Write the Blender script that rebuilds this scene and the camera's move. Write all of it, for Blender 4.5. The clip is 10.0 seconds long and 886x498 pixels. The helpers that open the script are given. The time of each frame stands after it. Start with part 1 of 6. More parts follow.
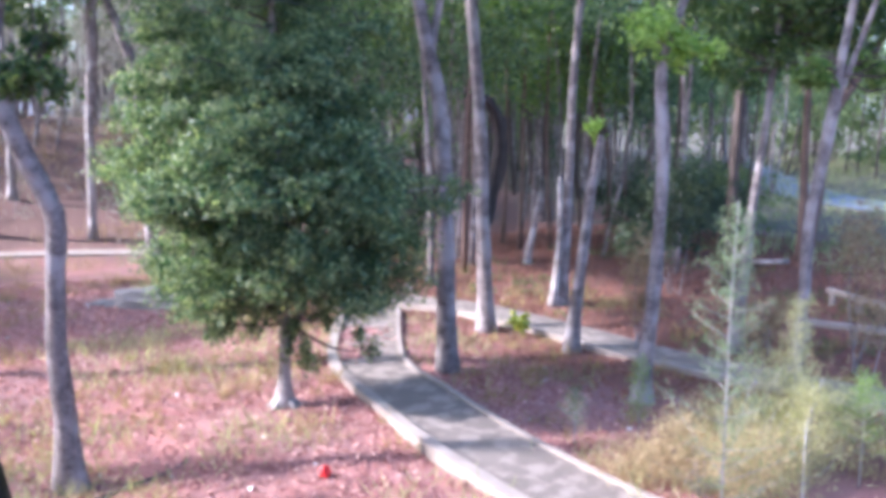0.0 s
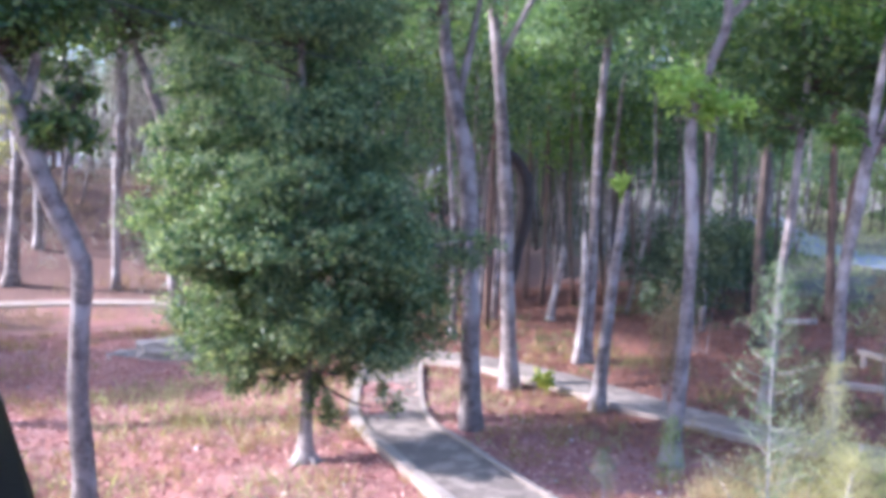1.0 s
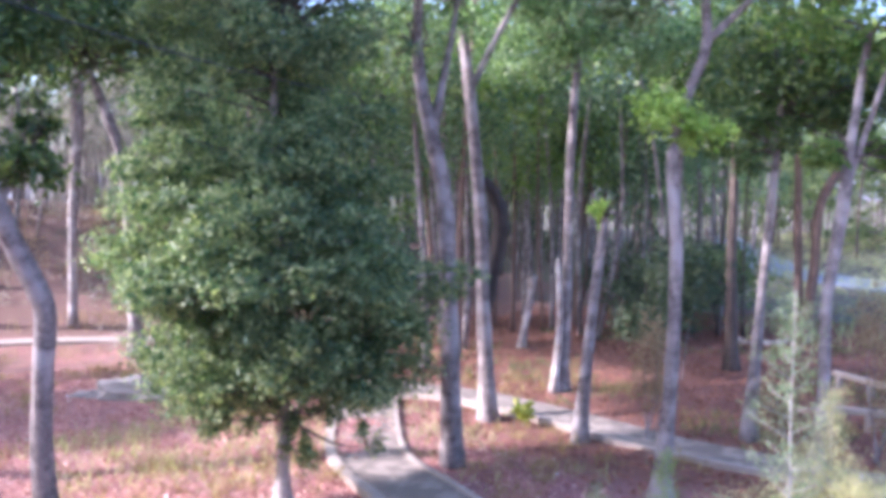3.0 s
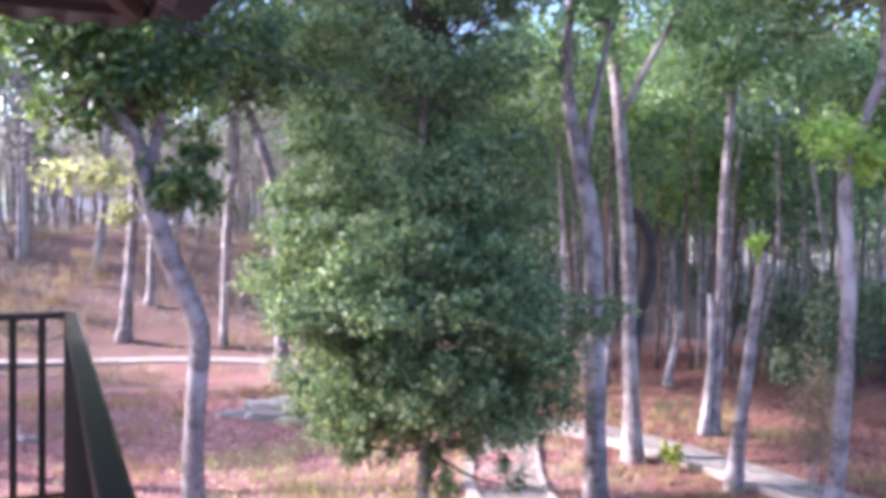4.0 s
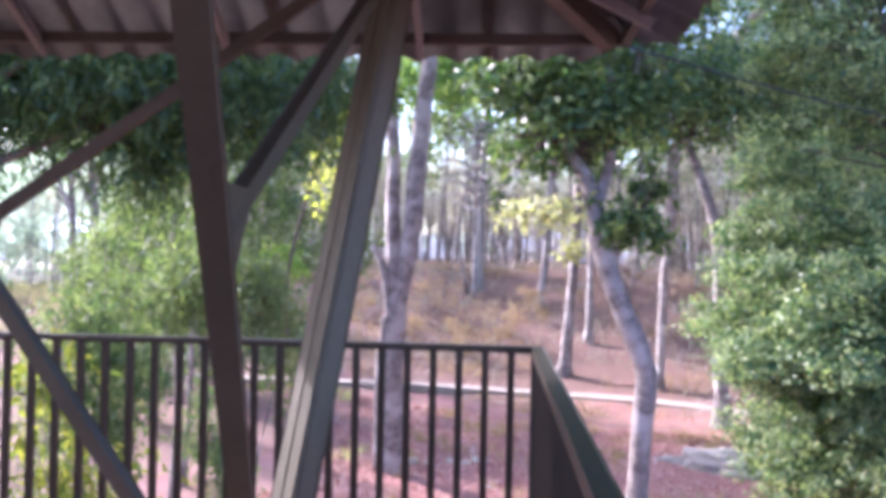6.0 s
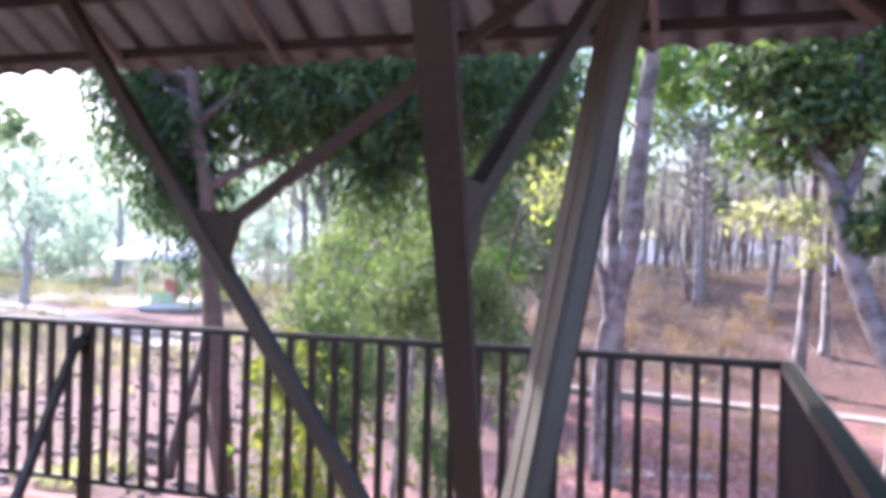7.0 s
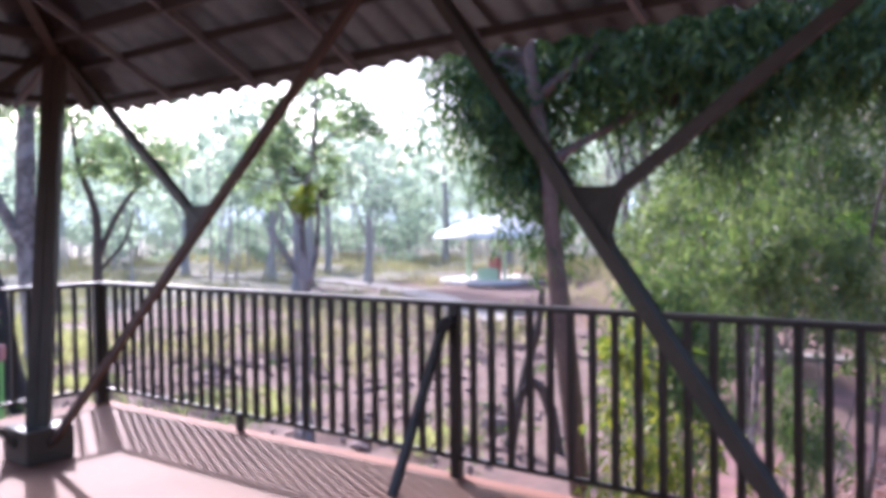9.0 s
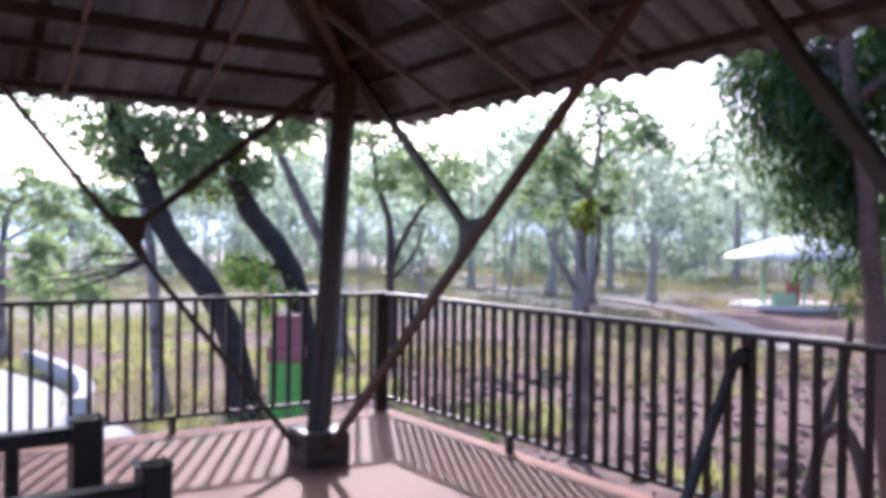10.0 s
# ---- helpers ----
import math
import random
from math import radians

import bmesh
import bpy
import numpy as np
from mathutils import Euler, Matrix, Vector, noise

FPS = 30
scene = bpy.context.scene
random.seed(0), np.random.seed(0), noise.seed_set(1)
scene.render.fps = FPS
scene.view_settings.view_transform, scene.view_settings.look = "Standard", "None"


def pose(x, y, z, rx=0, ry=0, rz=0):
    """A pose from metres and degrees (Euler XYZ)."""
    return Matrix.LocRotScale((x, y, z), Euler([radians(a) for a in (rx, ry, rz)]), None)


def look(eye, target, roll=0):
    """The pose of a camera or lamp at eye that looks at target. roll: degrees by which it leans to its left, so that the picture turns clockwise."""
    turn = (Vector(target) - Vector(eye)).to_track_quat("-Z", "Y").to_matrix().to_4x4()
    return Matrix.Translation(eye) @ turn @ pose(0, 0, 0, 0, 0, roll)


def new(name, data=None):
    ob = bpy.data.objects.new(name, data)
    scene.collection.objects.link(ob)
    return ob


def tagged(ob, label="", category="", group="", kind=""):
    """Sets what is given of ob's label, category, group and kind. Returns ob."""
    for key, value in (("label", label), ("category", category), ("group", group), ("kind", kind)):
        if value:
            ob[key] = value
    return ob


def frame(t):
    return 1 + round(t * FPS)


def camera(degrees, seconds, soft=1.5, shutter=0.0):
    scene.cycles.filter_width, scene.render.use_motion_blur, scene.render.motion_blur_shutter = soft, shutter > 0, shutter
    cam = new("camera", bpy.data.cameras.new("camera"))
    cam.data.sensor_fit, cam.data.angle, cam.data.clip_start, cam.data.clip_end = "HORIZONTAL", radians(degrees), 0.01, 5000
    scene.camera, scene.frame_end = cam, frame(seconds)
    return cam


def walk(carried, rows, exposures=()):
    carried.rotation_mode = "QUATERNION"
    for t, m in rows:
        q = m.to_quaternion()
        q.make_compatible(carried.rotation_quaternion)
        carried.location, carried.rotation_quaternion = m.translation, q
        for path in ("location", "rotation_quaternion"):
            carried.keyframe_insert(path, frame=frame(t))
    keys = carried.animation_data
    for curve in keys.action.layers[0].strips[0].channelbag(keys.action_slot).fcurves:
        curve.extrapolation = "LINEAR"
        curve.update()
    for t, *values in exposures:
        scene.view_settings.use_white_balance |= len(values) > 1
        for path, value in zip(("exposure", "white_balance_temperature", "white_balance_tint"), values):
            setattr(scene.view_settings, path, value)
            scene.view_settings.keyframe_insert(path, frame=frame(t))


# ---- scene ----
cam = camera(54.3, 10.0, soft=5.0)
PATH = [
    (0, (0.105, -1.362, 1.562), (1.159, 0.308, 1.249), 0.3),
    (0.5, (0.111, -1.281, 1.558), (1.051, 0.464, 1.292), 1.3),
    (1, (0.081, -1.188, 1.542), (1.105, 0.519, 1.354), 0.9),
    (1.5, (0.038, -1.069, 1.531), (1.108, 0.611, 1.352), 0.9),
    (2, (0.104, -0.902, 1.528), (1.181, 0.775, 1.359), 0.7),
    (2.2, (0.099, -0.844, 1.533), (1.19, 0.823, 1.364), 0.95),
    (3.3, (0.006, -0.589, 1.620), (1.112, 1.075, 1.517), -0.41),
    (3.5, (0.001, -0.527, 1.625), (1.073, 1.159, 1.546), 0.1),
    (4, (0.05, -0.323, 1.592), (0.883, 1.494, 1.53), 0.7),
    (4.5, (0.039, -0.099, 1.568), (0.6, 1.82, 1.535), 1.2),
    (5, (-0.003, 0.015, 1.561), (0.353, 1.983, 1.553), 1.2),
    (5.5, (-0.027, 0.031, 1.564), (0.089, 2.028, 1.576), 0.9),
    (5.7, (-0.040, 0.040, 1.564), (-0.020, 2.04, 1.581), 1.15),
    (6.8, (-0.149, 0.209, 1.557), (-0.656, 2.143, 1.571), 1.1),
    (7, (-0.166, 0.256, 1.557), (-0.772, 2.163, 1.57), 1.6),
    (7.5, (-0.225, 0.351, 1.56), (-1.056, 2.17, 1.528), 2.1),
    (8, (-0.334, 0.348, 1.56), (-1.266, 2.118, 1.527), 1.2),
    (8.5, (-0.451, 0.361, 1.56), (-1.477, 2.077, 1.504), -0.3),
    (9, (-0.544, 0.379, 1.565), (-1.781, 1.95, 1.511), -0.8),
    (9.5, (-0.642, 0.49, 1.576), (-2.097, 1.862, 1.565), -0.4),
    (10, (-0.792, 0.66, 1.565), (-2.465, 1.755, 1.55), 0.6),
]
walk(cam, [(t, look(eye, target, roll)) for t, eye, target, roll in PATH],
     [(0, 1.8, 5030, 22), (2, 1.86, 5080, 25), (3.5, 1.98, 5210, 30), (5, 2.12, 5210, 29), (5.7, 2.2, 5230, 29), (6.8, 2.14, 5200, 28), (7.5, 1.82, 5170, 28), (8.5, 1.62, 5150, 27), (9.3, 1.28, 5170, 26), (10, 1.0, 5180, 25)])

# ---- light ----
SUN_BEARING, SUN_HEIGHT = radians(62.5), radians(30)
world = bpy.data.worlds.new("world")
scene.world = world
world.use_nodes = True
wn = world.node_tree.nodes
sky = wn.new("ShaderNodeTexSky")
sky.sky_type, sky.sun_disc = "NISHITA", False
sky.sun_elevation, sky.sun_rotation = SUN_HEIGHT, -SUN_BEARING
sky.dust_density, sky.air_density = 3.0, 1.0
wn["Background"].inputs["Strength"].default_value = 0.15
world.node_tree.links.new(sky.outputs[0], wn["Background"].inputs["Color"])
sun_data = bpy.data.lights.new("sun", "SUN")
sun_data.energy, sun_data.angle, sun_data.color = 3.5, radians(1.2), (1.0, 0.86, 0.70)
sun = new("sun", sun_data)
to_sun = Vector((-math.sin(SUN_BEARING) * math.cos(SUN_HEIGHT), math.cos(SUN_BEARING) * math.cos(SUN_HEIGHT), math.sin(SUN_HEIGHT)))
sun.matrix_world = look(to_sun * 50, (0, 0, 0))


# ---- materials ----
def material(name, base, rough=0.8, metal=0.0, second=None, scale=6.0, fine=40.0, bump=0.3, spread=0.5, third=None, third_scale=1.0):
    """Two colours mixed by noise at two scales, with a fine bump."""
    m = bpy.data.materials.new(name)
    m.use_nodes = True
    n, l = m.node_tree.nodes, m.node_tree.links
    b = n["Principled BSDF"]
    b.inputs["Roughness"].default_value, b.inputs["Metallic"].default_value = rough, metal
    geo = n.new("ShaderNodeNewGeometry")
    second = second or tuple(c * 0.6 for c in base)
    big, small = n.new("ShaderNodeTexNoise"), n.new("ShaderNodeTexNoise")
    for tex, s, d in ((big, scale, 4.0), (small, fine, 3.0)):
        tex.inputs["Scale"].default_value, tex.inputs["Detail"].default_value = s, d
        l.new(geo.outputs["Position"], tex.inputs["Vector"])
    ramp = n.new("ShaderNodeValToRGB")
    ramp.color_ramp.elements[0].position, ramp.color_ramp.elements[1].position = 0.5 - spread / 2, 0.5 + spread / 2
    ramp.color_ramp.elements[0].color, ramp.color_ramp.elements[1].color = (*second, 1), (*base, 1)
    add = n.new("ShaderNodeMath")
    add.operation = "MULTIPLY_ADD"
    add.inputs[1].default_value, add.inputs[2].default_value = 0.45, 0.0
    l.new(small.outputs["Fac"], add.inputs[0])
    half = n.new("ShaderNodeMath")
    half.operation = "MULTIPLY_ADD"
    half.inputs[1].default_value = 0.55
    l.new(big.outputs["Fac"], half.inputs[0])
    l.new(add.outputs[0], half.inputs[2])
    l.new(half.outputs[0], ramp.inputs[0])
    colour = ramp.outputs[0]
    if third:
        wide = n.new("ShaderNodeTexNoise")
        wide.inputs["Scale"].default_value, wide.inputs["Detail"].default_value = third_scale, 5.0
        l.new(geo.outputs["Position"], wide.inputs["Vector"])
        cut = n.new("ShaderNodeMapRange")
        cut.inputs[1].default_value, cut.inputs[2].default_value = 0.48, 0.62
        l.new(wide.outputs["Fac"], cut.inputs[0])
        mix = n.new("ShaderNodeMix")
        mix.data_type = "RGBA"
        l.new(cut.outputs[0], mix.inputs[0])
        l.new(colour, mix.inputs[6])
        mix.inputs[7].default_value = (*third, 1)
        colour = mix.outputs[2]
    l.new(colour, b.inputs["Base Color"])
    if bump:
        bp = n.new("ShaderNodeBump")
        bp.inputs["Strength"].default_value, bp.inputs["Distance"].default_value = bump, 0.02
        l.new(half.outputs[0], bp.inputs["Height"])
        l.new(bp.outputs[0], b.inputs["Normal"])
    return m


def leaf_material(name, dark, light, gloss=0.45, passing=0.5, rare=0.0, tint=(1.3, 1.38, 0.78)):
    """Leaves whose colour varies from leaf to leaf, and that let some light through."""
    m = bpy.data.materials.new(name)
    m.use_nodes = True
    n, l = m.node_tree.nodes, m.node_tree.links
    b = n["Principled BSDF"]
    b.inputs["Roughness"].default_value = gloss
    geo = n.new("ShaderNodeNewGeometry")
    ramp = n.new("ShaderNodeValToRGB")
    ramp.color_ramp.elements[0].color, ramp.color_ramp.elements[1].color = (*dark, 1), (*light, 1)
    if rare:
        middle = ramp.color_ramp.elements.new(rare)
        middle.color = (*(low + 0.3 * (top - low) for low, top in zip(dark, light)), 1)
    l.new(geo.outputs["Random Per Island"], ramp.inputs[0])
    l.new(ramp.outputs[0], b.inputs["Base Color"])
    glow = n.new("ShaderNodeBsdfTranslucent")
    bright = n.new("ShaderNodeMix")
    bright.data_type, bright.blend_type = "RGBA", "MULTIPLY"
    bright.inputs[0].default_value = 1.0
    bright.inputs[7].default_value = (*tint, 1)
    l.new(ramp.outputs[0], bright.inputs[6])
    l.new(bright.outputs[2], glow.inputs["Color"])
    mix = n.new("ShaderNodeMixShader")
    mix.inputs[0].default_value = passing
    l.new(b.outputs[0], mix.inputs[1])
    l.new(glow.outputs[0], mix.inputs[2])
    l.new(mix.outputs[0], n["Material Output"].inputs["Surface"])
    return m


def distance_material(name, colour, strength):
    """An even glow that stands in for haze light on the horizon."""
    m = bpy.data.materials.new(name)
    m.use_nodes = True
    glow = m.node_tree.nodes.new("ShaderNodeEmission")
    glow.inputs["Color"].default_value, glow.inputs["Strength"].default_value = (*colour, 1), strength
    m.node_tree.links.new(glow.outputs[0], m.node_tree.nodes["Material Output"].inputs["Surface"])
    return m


PALE_HAZE = distance_material("pale_haze_glow", (0.86, 0.93, 0.97), 0.85)
GREY_HAZE = distance_material("grey_haze_glow", (0.80, 0.77, 0.86), 0.28)


def earth_material():
    """Red earth with grit and straw-coloured patches, browner to the west, with dry grey-green grass far west. The
    darker browns of the hill and wood floor also carry their shade.
    """
    m = material("red_earth", (0.455, 0.212, 0.182), 0.95, second=(0.16, 0.074, 0.066), scale=1.3, fine=26, bump=1.0, spread=0.34, third=(0.31, 0.168, 0.15), third_scale=0.55)
    n, l = m.node_tree.nodes, m.node_tree.links
    b = n["Principled BSDF"]
    red = b.inputs["Base Color"].links[0].from_socket
    geo = n.new("ShaderNodeNewGeometry")
    apart = n.new("ShaderNodeSeparateXYZ")
    l.new(geo.outputs["Position"], apart.inputs[0])
    tex = n.new("ShaderNodeTexNoise")
    tex.inputs["Scale"].default_value, tex.inputs["Detail"].default_value = 0.45, 6.0
    l.new(geo.outputs["Position"], tex.inputs["Vector"])
    # Hill (Y) and wood-floor (X 8.5) browns are darkened to carry shade.
    for axis, near, far, most, colour, other in (
            ("X", 0.0, -12.0, 0.55, (0.26, 0.155, 0.115), (0.10, 0.06, 0.046)), ("X", 8.5, 12.5, 0.6, (0.24, 0.108, 0.074), (0.11, 0.048, 0.034)), ("Y", 22.0, 40.0, 0.7, (0.23, 0.13, 0.098), (0.115, 0.064, 0.05)), ("X", -26.0, -55.0, 0.6, (0.33, 0.30, 0.21), (0.19, 0.17, 0.115)),
            ("X", 24.0, 44.0, 0.75, (0.15, 0.13, 0.08), (0.075, 0.068, 0.042))):
        reach = n.new("ShaderNodeMapRange")
        reach.inputs[1].default_value, reach.inputs[2].default_value = near, far
        reach.inputs[3].default_value, reach.inputs[4].default_value = -0.15, most
        l.new(apart.outputs[axis], reach.inputs[0])
        add = n.new("ShaderNodeMath")
        add.operation = "ADD"
        l.new(reach.outputs[0], add.inputs[0])
        l.new(tex.outputs["Fac"], add.inputs[1])
        cut = n.new("ShaderNodeMapRange")
        cut.inputs[1].default_value, cut.inputs[2].default_value = 0.52, 0.78
        l.new(add.outputs[0], cut.inputs[0])
        fine = n.new("ShaderNodeTexNoise")
        fine.inputs["Scale"].default_value, fine.inputs["Detail"].default_value = 5.0, 5.0
        l.new(geo.outputs["Position"], fine.inputs["Vector"])
        tone = n.new("ShaderNodeMix")
        tone.data_type = "RGBA"
        tone.inputs[6].default_value, tone.inputs[7].default_value = (*colour, 1), (*other, 1)
        l.new(fine.outputs["Fac"], tone.inputs[0])
        mix = n.new("ShaderNodeMix")
        mix.data_type = "RGBA"
        l.new(cut.outputs[0], mix.inputs[0])
        l.new(red, mix.inputs[6])
        l.new(tone.outputs[2], mix.inputs[7])
        red = mix.outputs[2]
    l.new(red, b.inputs["Base Color"])
    return m


EARTH = earth_material()
CONCRETE = material("concrete", (0.48, 0.41, 0.345), 0.9, second=(0.25, 0.205, 0.17), scale=2.0, fine=30)
# The third colour paints dappled sunlight on the path as pale spots.
PATHTOP = material("worn_dappled_path_concrete", (0.27, 0.225, 0.185), 0.9, second=(0.13, 0.105, 0.083), scale=1.6, fine=30, bump=0.5, third=(0.33, 0.275, 0.225), third_scale=3.4)
DECK = material("deck_concrete", (0.255, 0.107, 0.05), 0.75, second=(0.15, 0.061, 0.03), scale=1.5, fine=45, bump=0.15)
DECK_EDGE = material("red_oxide_edge", (0.34, 0.128, 0.066), 0.8, second=(0.23, 0.085, 0.048), scale=3, fine=50)
IRON = material("dark_painted_iron", (0.022, 0.02, 0.016), 0.4, 0.2, second=(0.04, 0.03, 0.022), scale=5, fine=60, bump=0.1)
STEEL = material("grey_brown_painted_steel", (0.125, 0.111, 0.078), 0.62, 0.0, second=(0.085, 0.075, 0.053), scale=2, fine=40, bump=0.1)
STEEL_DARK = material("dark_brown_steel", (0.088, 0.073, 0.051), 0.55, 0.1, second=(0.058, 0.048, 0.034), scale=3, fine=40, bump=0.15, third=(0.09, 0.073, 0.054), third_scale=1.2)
SHEET = material("cement_sheet", (0.185, 0.176, 0.162), 0.9, second=(0.112, 0.106, 0.098), scale=1.5, fine=30, third=(0.078, 0.073, 0.068), third_scale=1.1)
PALE_STEEL = material("pale_grey_rafter_steel", (0.23, 0.225, 0.225), 0.6, 0.1, second=(0.18, 0.172, 0.17), scale=3, fine=40, bump=0.1)
# Rust brown that also carries the light on the north-west column's rod.
RUST = material("lit_rust_brown_steel", (0.128, 0.08, 0.054), 0.55, 0.1, second=(0.068, 0.046, 0.034), scale=3, fine=40, bump=0.15)
BARK = material("grey_bark", (0.30, 0.255, 0.24), 0.95, second=(0.085, 0.068, 0.062), scale=6, fine=22, bump=1.0, spread=0.3, third=(0.36, 0.32, 0.305), third_scale=2.2)
BARK_DARK = material("dark_bark", (0.15, 0.115, 0.095), 0.95, second=(0.05, 0.038, 0.032), scale=5, fine=26, bump=0.9, spread=0.45)
BARK_BLACK = material("blackish_bark", (0.075, 0.06, 0.052), 0.95, second=(0.03, 0.024, 0.02), scale=5, fine=24, bump=1.0, spread=0.4)
BARK_RED = material("reddish_bark", (0.24, 0.16, 0.125), 0.95, second=(0.10, 0.066, 0.052), scale=5, fine=30, bump=0.7)
BARK_PALE = material("pale_bark", (0.42, 0.37, 0.345), 0.9, second=(0.15, 0.122, 0.11), scale=5, fine=22, bump=0.8, spread=0.34, third=(0.48, 0.44, 0.42), third_scale=2.0)
ROCK = material("grey_rock", (0.34, 0.31, 0.28), 0.95, second=(0.16, 0.14, 0.13), scale=3, fine=22, bump=1.0)
WHITE = material("white_sheet_roof", (0.95, 0.93, 0.88), 0.4, 0.0, second=(0.9, 0.87, 0.8), scale=1, fine=10, bump=0.03)
GREEN = material("green_paint", (0.25, 0.66, 0.13), 0.6, second=(0.17, 0.5, 0.09), scale=3, fine=20, bump=0.1)
PALE_GREEN = material("pale_green_paint", (0.54, 0.70, 0.46), 0.6, second=(0.44, 0.6, 0.37), scale=3, fine=20, bump=0.1)
PINK = material("faded_pink_paint", (0.52, 0.20, 0.19), 0.7, second=(0.38, 0.13, 0.13), scale=3, fine=20, bump=0.1)
WIRE = material("dark_cable", (0.025, 0.028, 0.033), 0.8, second=(0.018, 0.02, 0.025), bump=0)
BLUE = material("blue_grey_road", (0.20, 0.235, 0.285), 0.55, second=(0.14, 0.165, 0.2), scale=0.5, fine=12, bump=0.1)
LEAF = leaf_material("dark_green_leaf", (0.036, 0.085, 0.028), (0.21, 0.27, 0.08), 0.36, 0.4, 0.66)
# The pale end of this leaf range stands in for sunlit highlights.
LEAF_BUSH = leaf_material("olive_green_leaf", (0.035, 0.1, 0.048), (0.41, 0.475, 0.225), 0.45, 0.44, 0.56, tint=(1.28, 1.36, 0.8))
LEAF_WOOD = leaf_material("cool_green_leaf", (0.046, 0.098, 0.06), (0.23, 0.31, 0.17), 0.5, 0.5, tint=(1.2, 1.35, 0.95))
# Sunlight on the leaves is put into the colour of these two kinds.
LEAF_SUN = leaf_material("sunlit_yellow_green_leaf", (0.15, 0.25, 0.07), (0.34, 0.44, 0.15), 0.5, 0.6)
LEAF_BRIGHT = leaf_material("sunlit_bright_yellow_leaf", (0.34, 0.40, 0.07), (0.66, 0.66, 0.16), 0.5, 0.65)
LEAF_OCHRE = leaf_material("ochre_dry_leaf", (0.25, 0.18, 0.105), (0.44, 0.345, 0.21), 0.7, 0.4, tint=(1.2, 1.12, 0.85))
LEAF_FRESH = leaf_material("fresh_green_leaf", (0.065, 0.15, 0.04), (0.24, 0.33, 0.085), 0.5, 0.5)
LEAF_WEEP = leaf_material("narrow_green_leaf", (0.027, 0.07, 0.027), (0.18, 0.25, 0.075), 0.4, 0.4, 0.6)
LEAF_YELLOW = leaf_material("yellow_green_leaf", (0.13, 0.20, 0.03), (0.36, 0.36, 0.06), 0.5, 0.5)
LEAF_PALE = leaf_material("pale_feathery_leaf", (0.27, 0.29, 0.14), (0.58, 0.56, 0.34), 0.6, 0.45)
LEAF_FEATHER = leaf_material("cream_green_fine_leaf", (0.32, 0.33, 0.16), (0.68, 0.63, 0.38), 0.6, 0.5)
LEAF_CREAM = leaf_material("cream_dry_leaf", (0.33, 0.26, 0.14), (0.66, 0.54, 0.32), 0.7, 0.4, tint=(1.2, 1.12, 0.85))
LEAF_LIGHT = leaf_material("light_green_leaf", (0.085, 0.16, 0.075), (0.29, 0.385, 0.185), 0.5, 0.52, tint=(1.25, 1.38, 0.85))
TWIG = leaf_material("grey_brown_twigs", (0.26, 0.23, 0.225), (0.50, 0.46, 0.45), 0.8, 0.3)
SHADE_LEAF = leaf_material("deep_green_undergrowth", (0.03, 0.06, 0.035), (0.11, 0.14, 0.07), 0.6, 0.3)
LEAF_FAR = leaf_material("far_green_leaf", (0.062, 0.115, 0.048), (0.19, 0.245, 0.10), 0.6, 0.4)
STRAW_GREY = leaf_material("bleached_grass", (0.25, 0.225, 0.15), (0.40, 0.37, 0.26), 0.8, 0.4)
STRAW = leaf_material("dry_straw", (0.28, 0.20, 0.09), (0.45, 0.36, 0.17), 0.8, 0.3)
LITTER = leaf_material("dry_fallen_leaves", (0.31, 0.122, 0.10), (0.78, 0.52, 0.45), 0.8, 0.1, 0.6)
# Orange-brown leaves, darkened further to carry the shade of the wood floor.
LITTER_BROWN = leaf_material("shaded_orange_brown_leaves", (0.17, 0.066, 0.042), (0.43, 0.21, 0.135), 0.8, 0.1, 0.6)
LEAF_DUSTY = leaf_material("dusty_green_leaf", (0.08, 0.125, 0.055), (0.22, 0.27, 0.11), 0.6, 0.42)
# Haze over the distant trees is put into this pale leaf colour.
LEAF_HAZE = leaf_material("haze_pale_leaf", (0.33, 0.39, 0.31), (0.54, 0.60, 0.49), 0.7, 0.6, tint=(1.1, 1.2, 1.05))
LEAF_WEST = leaf_material("dry_season_leaf", (0.15, 0.21, 0.12), (0.36, 0.42, 0.25), 0.5, 0.6, tint=(1.15, 1.3, 0.9))
LEAF_TUFT = leaf_material("pale_fresh_leaf", (0.22, 0.36, 0.07), (0.46, 0.58, 0.16), 0.5, 0.5)
PURLIN = material("dark_purlin_steel", (0.075, 0.066, 0.057), 0.7, 0.1, second=(0.05, 0.043, 0.037), scale=3, fine=30, bump=0.1)
WASHED = material("whitewashed_concrete", (0.56, 0.545, 0.54), 0.85, second=(0.40, 0.385, 0.375), scale=1.5, fine=20)
# Platform concrete, brightened in colour to stand in for light on it.
LIT_CONCRETE = material("lit_pale_concrete", (0.8, 0.78, 0.74), 0.85, second=(0.68, 0.66, 0.62), scale=1.5, fine=20)
# Distance haze is put into this bark colour; also serves pale thin stems.
BARK_HAZE = material("pale_haze_bark", (0.46, 0.435, 0.40), 0.95, second=(0.31, 0.29, 0.265), scale=3, fine=20, bump=0.4)
SCRAP = leaf_material("pale_paper_scraps", (0.6, 0.58, 0.55), (0.85, 0.83, 0.8), 0.8, 0.1)


# ---- building helpers ----
def mesh_of(name, bm, mat, smooth=False):
    me = bpy.data.meshes.new(name)
    bm.to_mesh(me)
    bm.free()
    if smooth:
        me.polygons.foreach_set("use_smooth", [True] * len(me.polygons))
    me.materials.append(mat)
    return me


